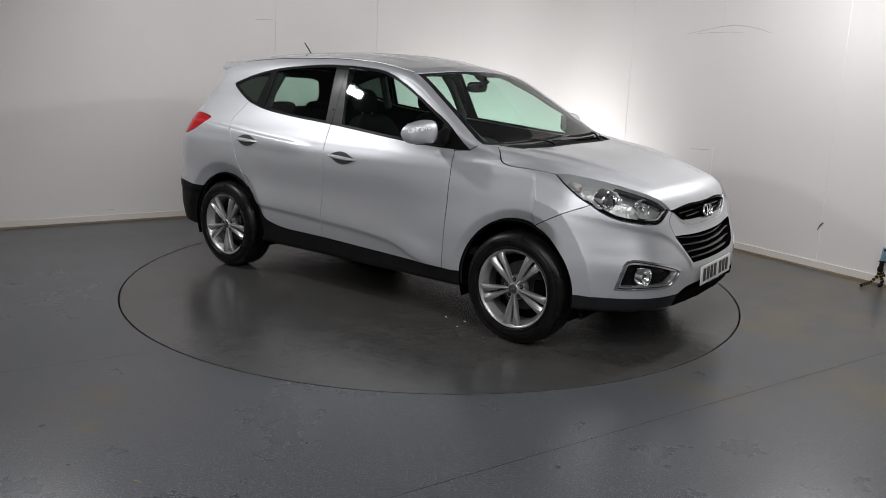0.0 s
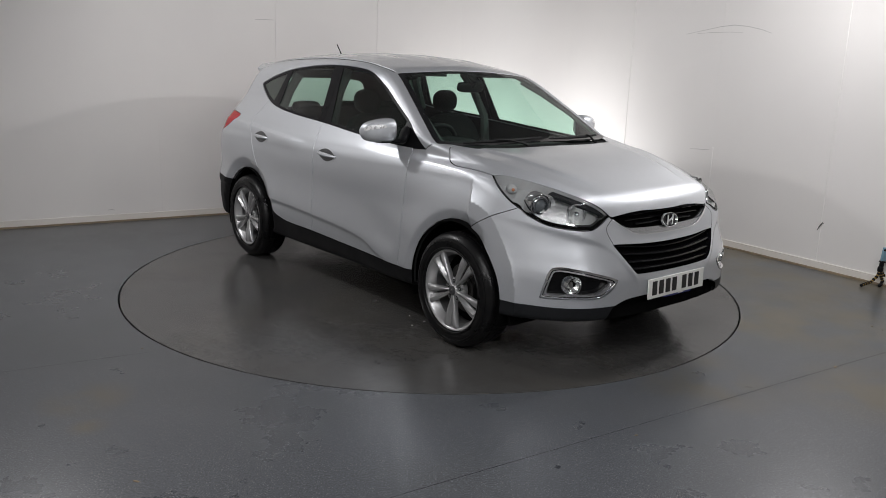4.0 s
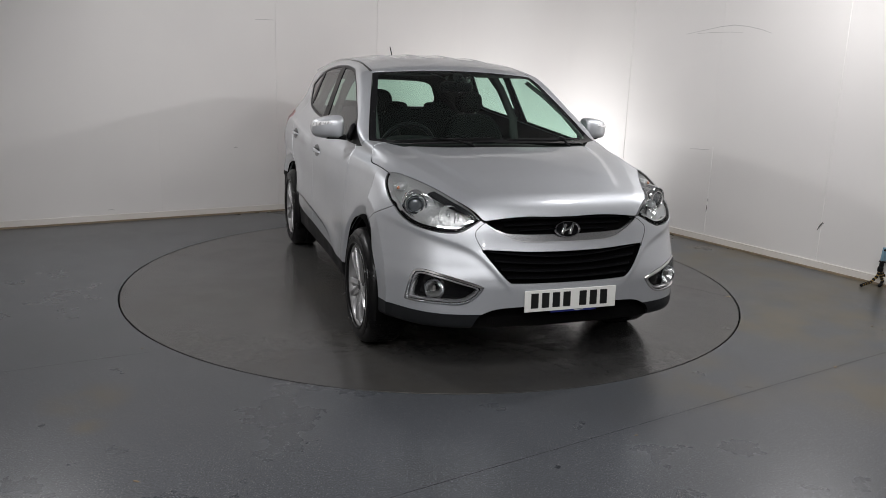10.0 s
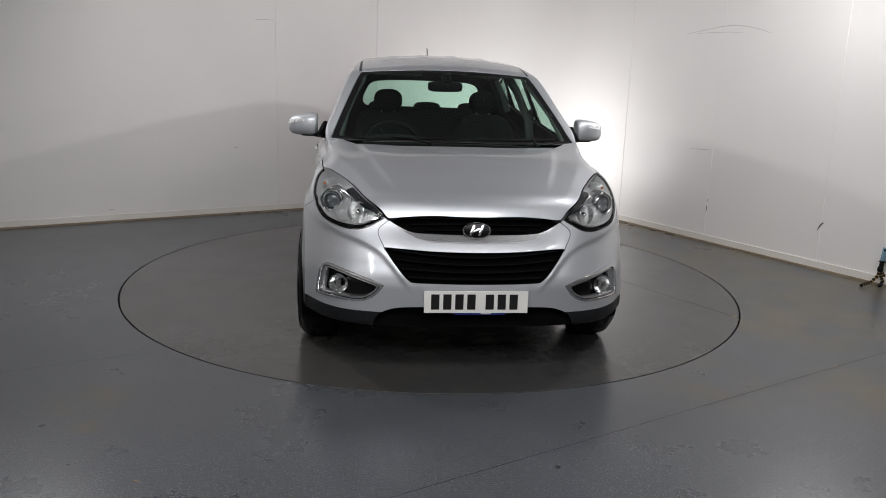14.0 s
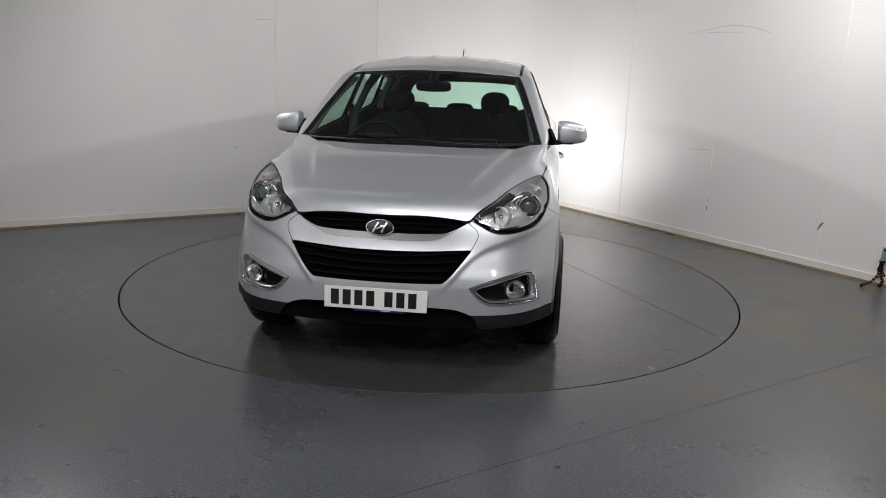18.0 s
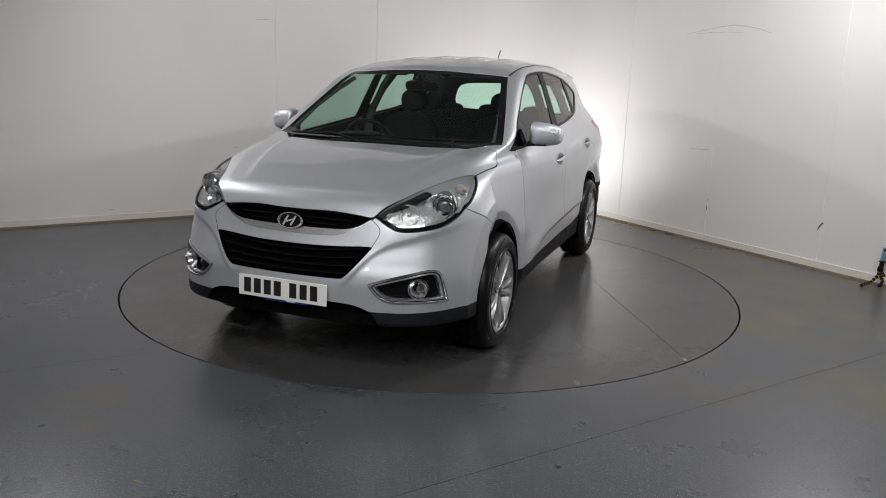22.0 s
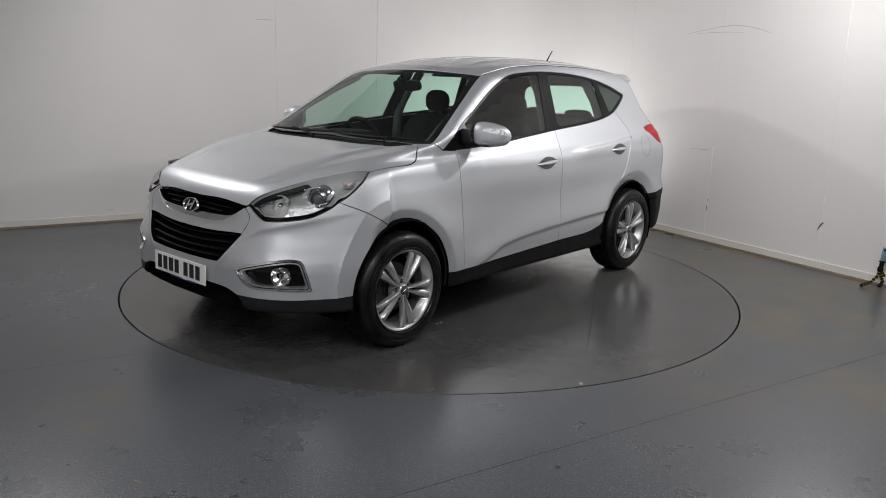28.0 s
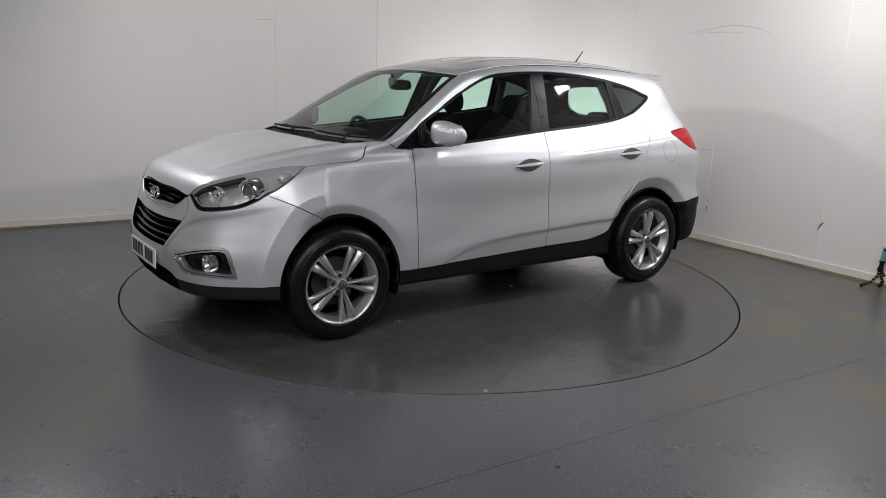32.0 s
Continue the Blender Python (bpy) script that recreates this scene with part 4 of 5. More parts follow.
        part("nut_recess", moved(bm_lathe([(.0135, -.0215), (.0165, -.0215), (.0170, -.042), (.0135, -.042)], 20, "y", True), at), M_RIM, rim)
    # dark disc colour stands in for shade too
    part("brake_disc", bm_lathe([(.001, -.105), (.075, -.105), (.078, -.115), (.150, -.115), (.150, -.135), (.001, -.135)], 40, "y"), M_DISCBRAKE, w)
    part("brake_caliper", moved(bm_box(.075, .07, .15, .015, 2), pose(.135, -.12, .02)), M_UNDER, w)
    # black sheet added behind the spokes in place of shade
    part("wheel_back", bm_lathe([(.001, -.145), (.212, -.145), (.212, -.16), (.001, -.16)], 40, "y"), M_UNDER, w)
    return w


first = wheel_parts()
for ob in first.children_recursive:
    ob.data.transform(Matrix.Diagonal((.975, 1, .975, 1)))
FACE = .916
spots = [((1.332, FACE), 0, 190), ((-1.32, FACE), 0, 150), ((1.332, -FACE), 180, 180), ((-1.32, -FACE), 180, 186)]
for i, ((wx, wy), turn, spin) in enumerate(spots):
    m = pose(wx, wy, .3345, 0, 0, turn) @ pose(0, 0, 0, 0, spin, 0)
    w = first if i == 0 else copy_thing(first, m)
    w.parent = car
    w.matrix_basis = m

for wx in (1.32, -1.32):
    for s in (1, -1):
        # the inside of the wheel opening
        bm = bmesh.new()
        rows = []
        for k in range(25):
            a = radians(-20 + 220 * k / 24)
            c, sn = math.cos(a), math.sin(a)
            rows.append([bm.verts.new((wx + r * c, s * y, .345 + r * sn)) for r, y in ((.386, .893), (.400, .86), (.402, .62), (.392, .55), (.10, .55))])
        for a, b in zip(rows, rows[1:]):
            for j in range(4):
                bm.faces.new((a[j], a[j + 1], b[j + 1], b[j]))
        part("wheel_arch_liner", bm, M_UNDER, car)
part("underbody", moved(bm_box(4.0, 1.36, .10, .03, 2), pose(0, 0, .33)), M_UNDER, car)
part("axle_beam", bm_tube([(-1.32, -.70, .34), (-1.32, .70, .34)], .035), M_UNDER, car)
part("axle_beam", bm_tube([(1.32, -.70, .34), (1.32, .70, .34)], .035), M_UNDER, car)
part("exhaust_silencer", moved(bm_blob(.14, .28, .09, .5, .7, 20, 10), pose(-1.78, .25, .36)), M_STEEL, car)
for s in (1, -1):
    part("mud_flap", moved(bm_box(.012, .16, .12, .004, 1), pose(-.915, s * .80, .30, 0, 10, 0)), M_UNDER, car)
    part("air_deflector", moved(bm_box(.02, .20, .10, .004, 1), pose(1.735, s * .74, .27, 0, -12, 0)), M_UNDER, car)

# ---------------------------------------------------------------- car: front end
def front_strip(name, y_half, z_of, h, proud, material, parent, n=40, thick=.012):
    """A bar across the front that follows the nose."""
    bm = bmesh.new()
    rows = []
    for i in range(n + 1):
        y = -y_half + 2 * y_half * i / n
        z = z_of(y)
        x = float(front_x(np.array([y]), np.array([z]))[0]) + proud
        rows.append([bm.verts.new(p) for p in ((x - thick, y, z - h / 2), (x - thick * .2, y, z - h / 2), (x, y, z - h * .2), (x, y, z + h * .2), (x - thick * .3, y, z + h / 2), (x - thick, y, z + h / 2))])
    for a, b in zip(rows, rows[1:]):
        for j in range(6):
            bm.faces.new((a[j], a[(j + 1) % 6], b[(j + 1) % 6], b[j]))
    bm.faces.new(rows[0])
    bm.faces.new(rows[-1])
    return part(name, bm, material, parent)


ug = piece("upper_grille", t_ug, M_UNDER, car, 0, inset=.034, depth=.0, label="black upper grille with gloss slats")
for z0, hw in ((.838, .345), (.812, .330), (.786, .255)):
    front_strip("grille_slat", hw, lambda y, z0=z0: z0 - .004 * (y / .3) ** 2, .013, -.016, M_GLOSS, ug, thick=.02)
lgr = piece("lower_grille", t_lg, M_UNDER, car, 0, inset=.045, depth=.0, label="black lower grille with four slats")
for z0, hw in ((.655, .425), (.620, .398), (.585, .367), (.552, .340)):
    front_strip("grille_slat", hw, lambda y, z0=z0: z0 + .030 * (y / .42) ** 2 * (z0 - .50) / .15, .017, -.012, M_GLOSS, lgr, thick=.03)
# turned-in edge of the two openings
def edge_band(name, T, material, parent, depth, side=0, inset=0.0):
    E = boundary(T)
    a, b = skin.V[E[:, 0]], skin.V[E[:, 1]]
    ok = ~((np.abs(a[:, 1]) < 1e-5) & (np.abs(b[:, 1]) < 1e-5))
    E = E[ok]
    a, b, na, nb = skin.V[E[:, 0]], skin.V[E[:, 1]], skin.N[E[:, 0]], skin.N[E[:, 1]]
    m = len(E)
    V = np.concatenate([a - inset * na, b - inset * nb, a - depth * na, b - depth * nb])
    k = np.arange(m)
    F = np.stack([k, k + m, k + 3 * m, k + 2 * m], 1)
    if side == 0:
        F = np.concatenate([F, F[:, ::-1] + 4 * m])
        V = np.concatenate([V, V * [1, -1, 1]])
    elif side < 0:
        V, F = V * [1, -1, 1], F[:, ::-1]
    return mesh_ob(name, V, F, material, parent, None, smooth=False)


edge_band("grille_edge", t_lg, M_GLOSS, lgr, .046)
edge_band("grille_edge", t_ug, M_GLOSS, ug, .035)
edge_band("intake_edge", t_mouth, M_UNDER, car, .06)

for T_, w_ in ((t_chrome, .004),):
    lower, _ = skin.cut(T_, lambda V: -(poly_sd(L_CHROME, YZ(V)) + w_))
    lower, _ = skin.cut(lower, lambda V: V[:, 2] - (.745 + .10 * np.maximum(V[:, 1] - .30, 0) / .12))
    piece("bar_edge", lower, M_SATIN, bpy.data.objects["grille_bar"], 0, inset=-.003, depth=.008, label="bright silver lower edge")

# badge: an oval ring with a slanted bar
badge = new("badge")
badge.parent = car
badge.matrix_basis = pose(2.113, 0, .790, 0, -18, 0)
ring = bm_lathe([(.060, .000), (.066, .008), (.071, .008), (.075, .000)], 48, "x", True)
bmesh.ops.scale(ring, vec=(1, 1, .56), verts=ring.verts)
part("ring", ring, M_CHROME, badge, "chrome oval ring")
back = bm_lathe([(.001, .002), (.063, .001), (.063, -.02), (.001, -.02)], 48, "x")
bmesh.ops.scale(back, vec=(1, 1, .56), verts=back.verts)
part("backing", back, M_GLOSS, badge)
for dy in (-.022, .022):
    part("bar", moved(bm_box(.008, .013, .058, .003, 2), pose(.005, dy, 0, -24, 0, 0)), M_CHROME, badge, "chrome slanted bar")
part("tie", moved(bm_box(.007, .040, .011, .003, 2), pose(.005, 0, 0, 24, 0, 0)), M_CHROME, badge)
tagged(badge, "chrome oval badge")

# number plate with plain bars
plate = part("number_plate", moved(bm_box(.006, .520, .111, .002, 1), pose(2.200, 0, .445, 0, -2, 0)), M_PLATE, car, "white number plate with black bars")
x0 = 2.2045
yy = -.205
for i in range(7):
    part("bar", moved(bm_box(.002, .041, .077, .0005, 1), pose(x0, yy, .447, 0, -2, 0)), M_INK, plate)
    yy += .060 if i != 3 else .092
part("strip", moved(bm_box(.004, .26, .012, .001, 1), pose(2.197, .02, .384, 0, -2, 0)), M_BLUE, plate, "dark blue strip below the plate")
part("strip_mark", moved(bm_box(.001, .05, .004), pose(2.1996, .05, .385, 0, -2, 0)), M_PLATE, plate)

# lamps
for s in (1, -1):
    hl = piece("headlight", t_lamp, M_LAMPDARK, car, s, inset=.075, depth=0, label="clear headlight with projector lens")
    edge_band("housing_edge", t_lamp, M_LAMPDARK, hl, .076, s, .001)
    lens = piece("lens", t_lamp, M_LENS, hl, s, inset=-.001, depth=.004, label="clear plastic lens")
    lens.visible_shadow = False
    low_edge = lambda V: lin(V[:, 1], .4, .81, .7, .86, .8, .88)
    band, core = skin.cut(t_lamp, lambda V: -(poly_sd(L_LAMP, QZ(V)) + np.where(V[:, 2] < low_edge(V), np.where(V[:, 0] > 1.80, .021, .009), np.where(V[:, 0] > 1.72, .015, .007))))
    piece("lamp_border", band, M_UNDER, hl, s, inset=.003, depth=.012, label="black border")
    piece("reflector_base", core, M_LAMPBASE, hl, s, inset=.066, depth=0, label="bright stepped reflector")
    mask, _ = skin.cut(core, lambda V: -(poly_sd(L_LAMP, QZ(V)) + .036))
    mask, _ = skin.cut(mask, lambda V: np.maximum(low_edge(V) + .02 - V[:, 2], 1.80 - V[:, 0]))
    piece("upper_mask", mask, M_GREY, hl, s, inset=.020, depth=.02, label="dark grey upper mask")
    strip_, _ = skin.cut(core, lambda V: -(poly_sd(L_LAMP, QZ(V)) + .031))
    strip_, _ = skin.cut(strip_, lambda V: np.maximum(V[:, 2] - low_edge(V) - .012, V[:, 1] - .69))
    piece("chrome_step", strip_, M_CHROME, hl, s, inset=.010, depth=.02, label="chrome step along the lower edge")
    aim = pose(1.786, s * .716, .884, 0, 4, s * 16)
    part("projector_bowl", moved(bm_lathe([(.052, .010), (.056, .026), (.062, .031), (.067, .024), (.070, -.03)], 48, "x"), aim), M_CHROME, hl, "chrome projector surround")
    part("projector_cone", moved(bm_lathe([(.040, .014), (.046, .006), (.054, .012)], 48, "x"), aim), M_LAMPDARK, hl, "grey cone round the projector")
    part("projector_lens", moved(bm_blob(.026, .038, .038, 1, 1, 28, 14), aim @ pose(.014, 0, 0)), M_LENS2, hl, "dark glass projector lens")
    part("projector_ring", moved(bm_lathe([(.036, .022), (.039, .036), (.045, .036), (.048, .018)], 40, "x", True), aim), M_CHROME, hl)
    # wide bowl below and inward of the projector, with fine ribs
    bowl = aim @ pose(-.004, -s * .030, -.020)
    part("fluted_bowl", moved(bm_lathe([(.030, -.02), (.062, .000), (.074, .022), (.078, .020), (.078, -.02)], 44, "x"), bowl), M_REFLECT, hl, "bright ribbed bowl")
    for k in range(13):
        u = -1 + k / 6
        h = .030 * math.sqrt(max(1 - u * u * .8, .05))
        part("flute", moved(bm_blob(.004, .0022, h, .8, .8, 10, 8), bowl @ pose(.012, -s * (.052 + .020 * u), -.012 - .006 * u, 0, 12, 0)), M_INDICATOR, hl)
    aim2 = pose(1.948, s * .588, .846, 0, 0, s * 14)
    part("reflector_bowl", moved(bm_lathe([(.001, -.045), (.020, -.042), (.038, -.022), (.050, .004), (.053, .008), (.055, .004), (.050, -.03)], 32, "x"), aim2), M_REFLECT, hl, "chrome main beam reflector")
    part("bulb_cap", moved(bm_blob(.022, .014, .014, 1, 1, 16, 8), aim2 @ pose(-.006, 0, 0)), M_CHROME, hl)
    part("reflector_blade", moved(bm_box(.05, .006, .060, .002, 1), aim2 @ pose(-.006, -s * .040, -.006, 0, 0, s * 24)), M_CHROME, hl)
    aim3 = pose(1.612, s * .742, .946, 0, 0, s * 35)
    part("indicator_reflector", moved(bm_blob(.060, .028, .024, .8, .8, 20, 10), aim3 @ pose(-.012, 0, 0)), M_LAMPBASE, hl)
    part("indicator_bulb", moved(bm_blob(.010, .009, .009, 1, 1, 14, 8), aim3 @ pose(.046, 0, .002)), M_AMBER, hl, "amber indicator bulb")
    fg = piece("fog_lamp", t_fog, M_GLOSS, car, s, inset=.050, depth=0, label="round fog lamp in a gloss black recess with chrome edge")
    edge_band("recess_edge", t_fog, M_GLOSS, fg, .051, s)
    band, inner = skin.cut(t_fog, lambda V: -(poly_sd(L_FOG, QZ(V)) + .010))
    piece("chrome_edge", band, M_CHROME, fg, s, inset=-.004, depth=.014, label="chrome edge strip")
    band, inner = skin.cut(inner, lambda V: -(poly_sd(L_FOG, QZ(V)) + .014))
    band, inner = skin.cut(inner, lambda V: -(poly_sd(L_FOG, QZ(V)) + .022))
    piece("inner_frame", band, M_BAR, fg, s, inset=.006, depth=.04, label="satin silver inner frame")
    aim4 = pose(2.034, s * .682, .494, 0, 0, s * 9)
    part("bezel", moved(bm_lathe([(.0435, .006), (.045, .014), (.0485, .014), (.051, .004), (.051, -.03)], 36, "x"), aim4), M_CHROME, fg, "bright silver ring")
    part("reflector", moved(bm_lathe([(.001, -.032), (.02, -.028), (.040, -.002), (.0435, .004)], 32, "x"), aim4), M_REFLECT, fg)
    part("bulb_shield", moved(bm_blob(.012, .010, .016, 1, 1, 14, 8), aim4 @ pose(-.012, 0, 0)), M_STEEL, fg)
    part("lens", moved(bm_lathe([(.001, .014), (.02, .0125), (.036, .008), (.042, .004)], 32, "x"), aim4), M_LENS, fg).visible_shadow = False

# tow eye cover and panel line on the nose
for s in (1, -1):
    V, F = [], []
    pts = smooth_loop([(.417, .822), (.470, .800), (.487, .772), (.480, .742), (.462, .708), (.446, .688)], 6)[:31]
    P = project(np.array([(float(front_x(np.array([y]), np.array([z]))[0]), y, z) for y, z in pts]))
    Nn = normals_of(P)
    tang = np.gradient(P, axis=0)
    side_v = np.cross(tang, Nn)
    side_v /= np.linalg.norm(side_v, axis=1)[:, None]
    A, B = P + side_v * .0016 + Nn * .0006, P - side_v * .0016 + Nn * .0006
    V = np.concatenate([A, B]) * [1, s, 1]
    n = len(P)
    F = [(i, i + 1, n + i + 1, n + i) if s > 0 else (i, n + i, n + i + 1, i + 1) for i in range(n - 1)]
    mesh_ob("panel_line", V, F, M_GAP, car, None)


# ---------------------------------------------------------------- car: sides and top
def on_side(x, z, proud=0.0):
    w = float(side_w(np.array([x]), np.array([z]))[0])
    return w + proud


def handle(cx, cz, tilt, s, parent, half=.125):
    """A pull handle: a slim pointed bar over a pointed cup."""
    h = new("door_handle")
    h.parent = parent
    bar, cup = bmesh.new(), bmesh.new()
    n = 20
    rows, crow = [], []
    for i in range(n + 1):
        u = -1 + 2 * i / n
        k = max(1 - abs(u) ** 2.2, 0)
        x, z = cx + u * half * math.cos(tilt), cz + u * half * math.sin(tilt)
        y = on_side(x, z)
        t = .005 + .011 * k
        out = y + .003 + .026 * k
        rows.append([bar.verts.new((x, s * yy, z + dz)) for yy, dz in ((out - .010, -t * .7), (out, -t * .55), (out + .004, .0), (out + .001, t * .7), (out - .010, t))])
        e = .003 + .036 * max(math.cos(u * 1.25) - .32, 0) / .68
        crow.append([cup.verts.new((x * .94 + cx * .06, s * (on_side(x, z + d * e) + .0015 + .001 * k), z + d * e + .002)) for d in (-1.15, -.4, .4, 1)])
    for rr, b in ((rows, bar), (crow, cup)):
        m = len(rr[0])
        for a, c in zip(rr, rr[1:]):
            for j in range(m - (0 if b is bar else 1)):
                b.faces.new((a[j], a[(j + 1) % m], c[(j + 1) % m], c[j]))
    bar.faces.new(rows[0])
    bar.faces.new(rows[-1])
    part("pull_bar", bar, M_PAINT, h)
    # grey instead of body silver, for the shade in the cup
    part("cup", cup, M_CUP, h, "finger cup with its shade put into a grey colour")
    return h


for ob in [o for o in bpy.data.objects if o.name.startswith("front_door")]:
    s = 1 if np.mean([v.co.y for v in ob.data.vertices[:50]]) > 0 else -1
    handle(-.070, .966, radians(-3), s, ob)
for ob in [o for o in bpy.data.objects if o.name.startswith("rear_door")]:
    s = 1 if np.mean([v.co.y for v in ob.data.vertices[:50]]) > 0 else -1
    handle(-1.055, 1.008, radians(-1.5), s, ob, .118)

for s in (1, -1):
    mir = new("side_mirror")
    mir.parent = car
    base = Vector((.652, s * .862, 1.192))

    def hull(u, f, grow=0.0, s=s, base=base):
        """A point of the housing: u from the inner to the outer end, f the turn round the section (0 faces forward)."""
        h = float(lin(u, 0, .060, .04, .070, .25, .075, .5, .073, .75, .066, .9, .055, .97, .040, 1, .020)) + grow
        front = float(lin(u, 0, .058, .06, .070, .3, .076, .6, .069, .85, .050, .96, .030, 1, .010)) + grow
        c_, s_ = math.cos(f), math.sin(f)
        x = (front if c_ > 0 else .040 + grow) * math.copysign(abs(c_) ** (.62 if c_ > 0 else .45), c_)
        z = h * math.copysign(abs(s_) ** .70, s_) * (1.0 if s_ < 0 else 1.0 - .16 * u)
        return base + Vector((x - .030 * u * u, s * (.190 * u + grow * max(u - .5, 0)), z - .008 * u + .012 * u * (1 - u)))

    us = [0, .02, .06, .12, .2, .3, .4, .5, .6, .7, .78, .85, .9, .94, .97, .99, 1]
    bm = bmesh.new()
    rows = [[bm.verts.new(hull(u, 2 * math.pi * k / 40)) for k in range(40)] for u in us]
    for p, q in zip(rows, rows[1:]):
        for k in range(40):
            bm.faces.new((p[k], p[(k + 1) % 40], q[(k + 1) % 40], q[k]))
    bm.faces.new(rows[0])
    bm.faces.new(rows[-1])
    part("housing", bm, M_PAINT, mir, "silver wedge-shaped mirror housing", angle=45)
    bm = bmesh.new()
    rows = []
    for i in range(9):
        u = -.04 + .58 * i / 8
        rows.append([bm.verts.new(hull(max(u, 0), radians(a), .004) + Vector((0, s * .190 * min(u, 0), 0))) for a in np.linspace(302 + 16 * max(u, 0), 232 - 14 * max(u, 0), 10)])
    for p, q in zip(rows, rows[1:]):
        for k in range(9):
            bm.faces.new((p[k], p[k + 1], q[k + 1], q[k]))
    part("lower_shell", bm, M_BLACK, mir, "black lower shell")
    part("arm", bm_tube([(.735, s * .822, 1.128), (.70, s * .852, 1.126), (.668, s * .892, 1.130)], [.030, .026, .027], 14, True, .62), M_BLACK, mir, "black mirror arm")
    part("mount", moved(bm_blob(.048, .017, .055, .6, .6, 20, 12), pose(.735, s * .825, 1.165, s * 24, -18, s * 4)), M_TRIM, mir)
    part("mirror_glass", moved(bm_box(.004, .125, .108, .015, 2), pose(.602, s * .938, 1.190, 0, 0, s * 8)), M_CHROME, mir, "mirror glass")
    bm = bmesh.new()
    rows = []
    for i in range(15):
        u = .42 + .572 * i / 14
        k = i / 14
        rows.append([bm.verts.new(hull(u, radians(a), .003)) for a in np.linspace(11 - 6 * k, 15 + 27 * k ** .6, 6)])
    for p, q in zip(rows, rows[1:]):
        for k in range(5):
            bm.faces.new((p[k], p[k + 1], q[k + 1], q[k]))
    part("indicator", bm, M_INDICATOR, mir, "clear side indicator with facet glints painted in its colour")

# fuel flap ring on the left rear wing
V, F = [], []
n = 40
ringp = []
for i in range(n):
    a = 2 * math.pi * i / n
    ringp.append((-1.495 + .076 * math.cos(a), 0, 1.012 + .082 * math.sin(a)))
P = np.array([(x, on_side(x, z) + .0, z) for x, _, z in ringp])
P = project(P)
Nn = normals_of(P)
dirs = P - P.mean(0)
dirs /= np.linalg.norm(dirs, axis=1)[:, None]
V = np.concatenate([P + Nn * .0006, P + dirs * .003 + Nn * .0006])
mesh_ob("fuel_flap_gap", V, [(i, (i + 1) % n, n + (i + 1) % n, n + i) for i in range(n)], M_CUP, car, None, "thin round gap of the fuel flap")

# spoiler over the tailgate
bm = bmesh.new()
rows = []
for i in range(33):
    y = -.60 + 1.2 * i / 32
    k = (abs(y) / .60)
    xt, zt = -1.860 + .165 * k ** 3, 1.588 - .030 * k ** 2
    xr = -1.42 + .03 * k
    row = []
    for u in (0, .25, .5, .75, .92, 1):
        x = xr + (xt - xr) * u
        zr = float(top_z(np.array([x]), np.array([y]))[0])
        z = zr * (1 - u ** 2) + zt * u ** 2
        row.append((x, y, z + .004 - (.012 if u == 0 else 0) - .030 * max(k - .86, 0) / .14))
    row += [(xt + .004, y, row[-1][2] - .016), (xt + .05, y, row[-1][2] - .030), (xt + .16, y, row[-1][2] - .06)]
    rows.append([bm.verts.new(p) for p in row])
for a, b in zip(rows, rows[1:]):
    for j in range(len(a) - 1):
        bm.faces.new((a[j], a[j + 1], b[j + 1], b[j]))
bm.faces.new(rows[0])
bm.faces.new(rows[-1])
part("spoiler", bm, M_PAINT, car, "silver roof spoiler", angle=35)

ant = new("aerial")
ant.parent = car
part("base", moved(bm_blob(.035, .018, .014, .8, 1, 20, 10), pose(-1.305, 0, 1.648)), M_BLACK, ant)
part("mast", bm_tube([(-1.305, 0, 1.652), (-1.335, 0, 1.69), (-1.386, 0, 1.748)], [.0055, .0048, .0040], 8), M_BLACK, ant, "short black roof aerial")

for pts, piv in (([(1.070, -.63), (1.088, -.40), (1.092, -.18), (1.082, .02)], (1.13, -.16)), ([(1.096, .08), (1.088, .28), (1.062, .48), (1.018, .64)], (1.125, .50))):
    wp = new("wiper")
    wp.parent = car
    P3 = [(x, y, float(top_z(np.array([x]), np.array([y]))[0]) + .014) for x, y in pts]
    part("blade", bm_tube(P3, [.004, .007, .007, .004], 6, True, 1.4), M_BLACK, wp)
    mid = P3[1] if piv[1] < 0 else P3[2]
    part("arm", bm_tube([(piv[0], piv[1] + .02, 1.108), (piv[0] - .01, piv[1], 1.125), ((piv[0] + mid[0]) / 2, (piv[1] + mid[1]) / 2, (1.13 + mid[2]) / 2 + .012), (mid[0], mid[1], mid[2] + .012)], [.010, .009, .007, .005], 6), M_BLACK, wp)

# ---------------------------------------------------------------- car: cabin
part("dashboard", moved(bm_blob(.33, .72, .17, .5, .35, 40, 16, lambda x, y, z: (x - .10 * (abs(y) / .72) ** 2, y, z + .05 * x)), pose(.84, 0, .925)), M_CABIN, car, "dark dashboard")
part("instrument_hood", moved(bm_blob(.14, .19, .055, .6, .6, 28, 12), pose(.62, -.37, 1.075)), M_CABIN, car)
part("centre_console", moved(bm_blob(.30, .13, .20, .4, .4, 24, 12), pose(.42, 0, .72)), M_CABIN, car)
sw = new("steering_wheel")
sw.parent = car
sw.matrix_basis = pose(.455, -.37, 1.03, 0, -68, 0)
part("wheel_rim", bm_tube([(.185 * math.cos(a), .185 * math.sin(a), 0) for a in np.linspace(0, 2 * math.pi, 41)], .016, 10, False), M_TRIM, sw)
part("wheel_boss", moved(bm_blob(.075, .085, .03, .6, .7, 24, 10), pose(0, 0, -.01)), M_CABIN, sw)
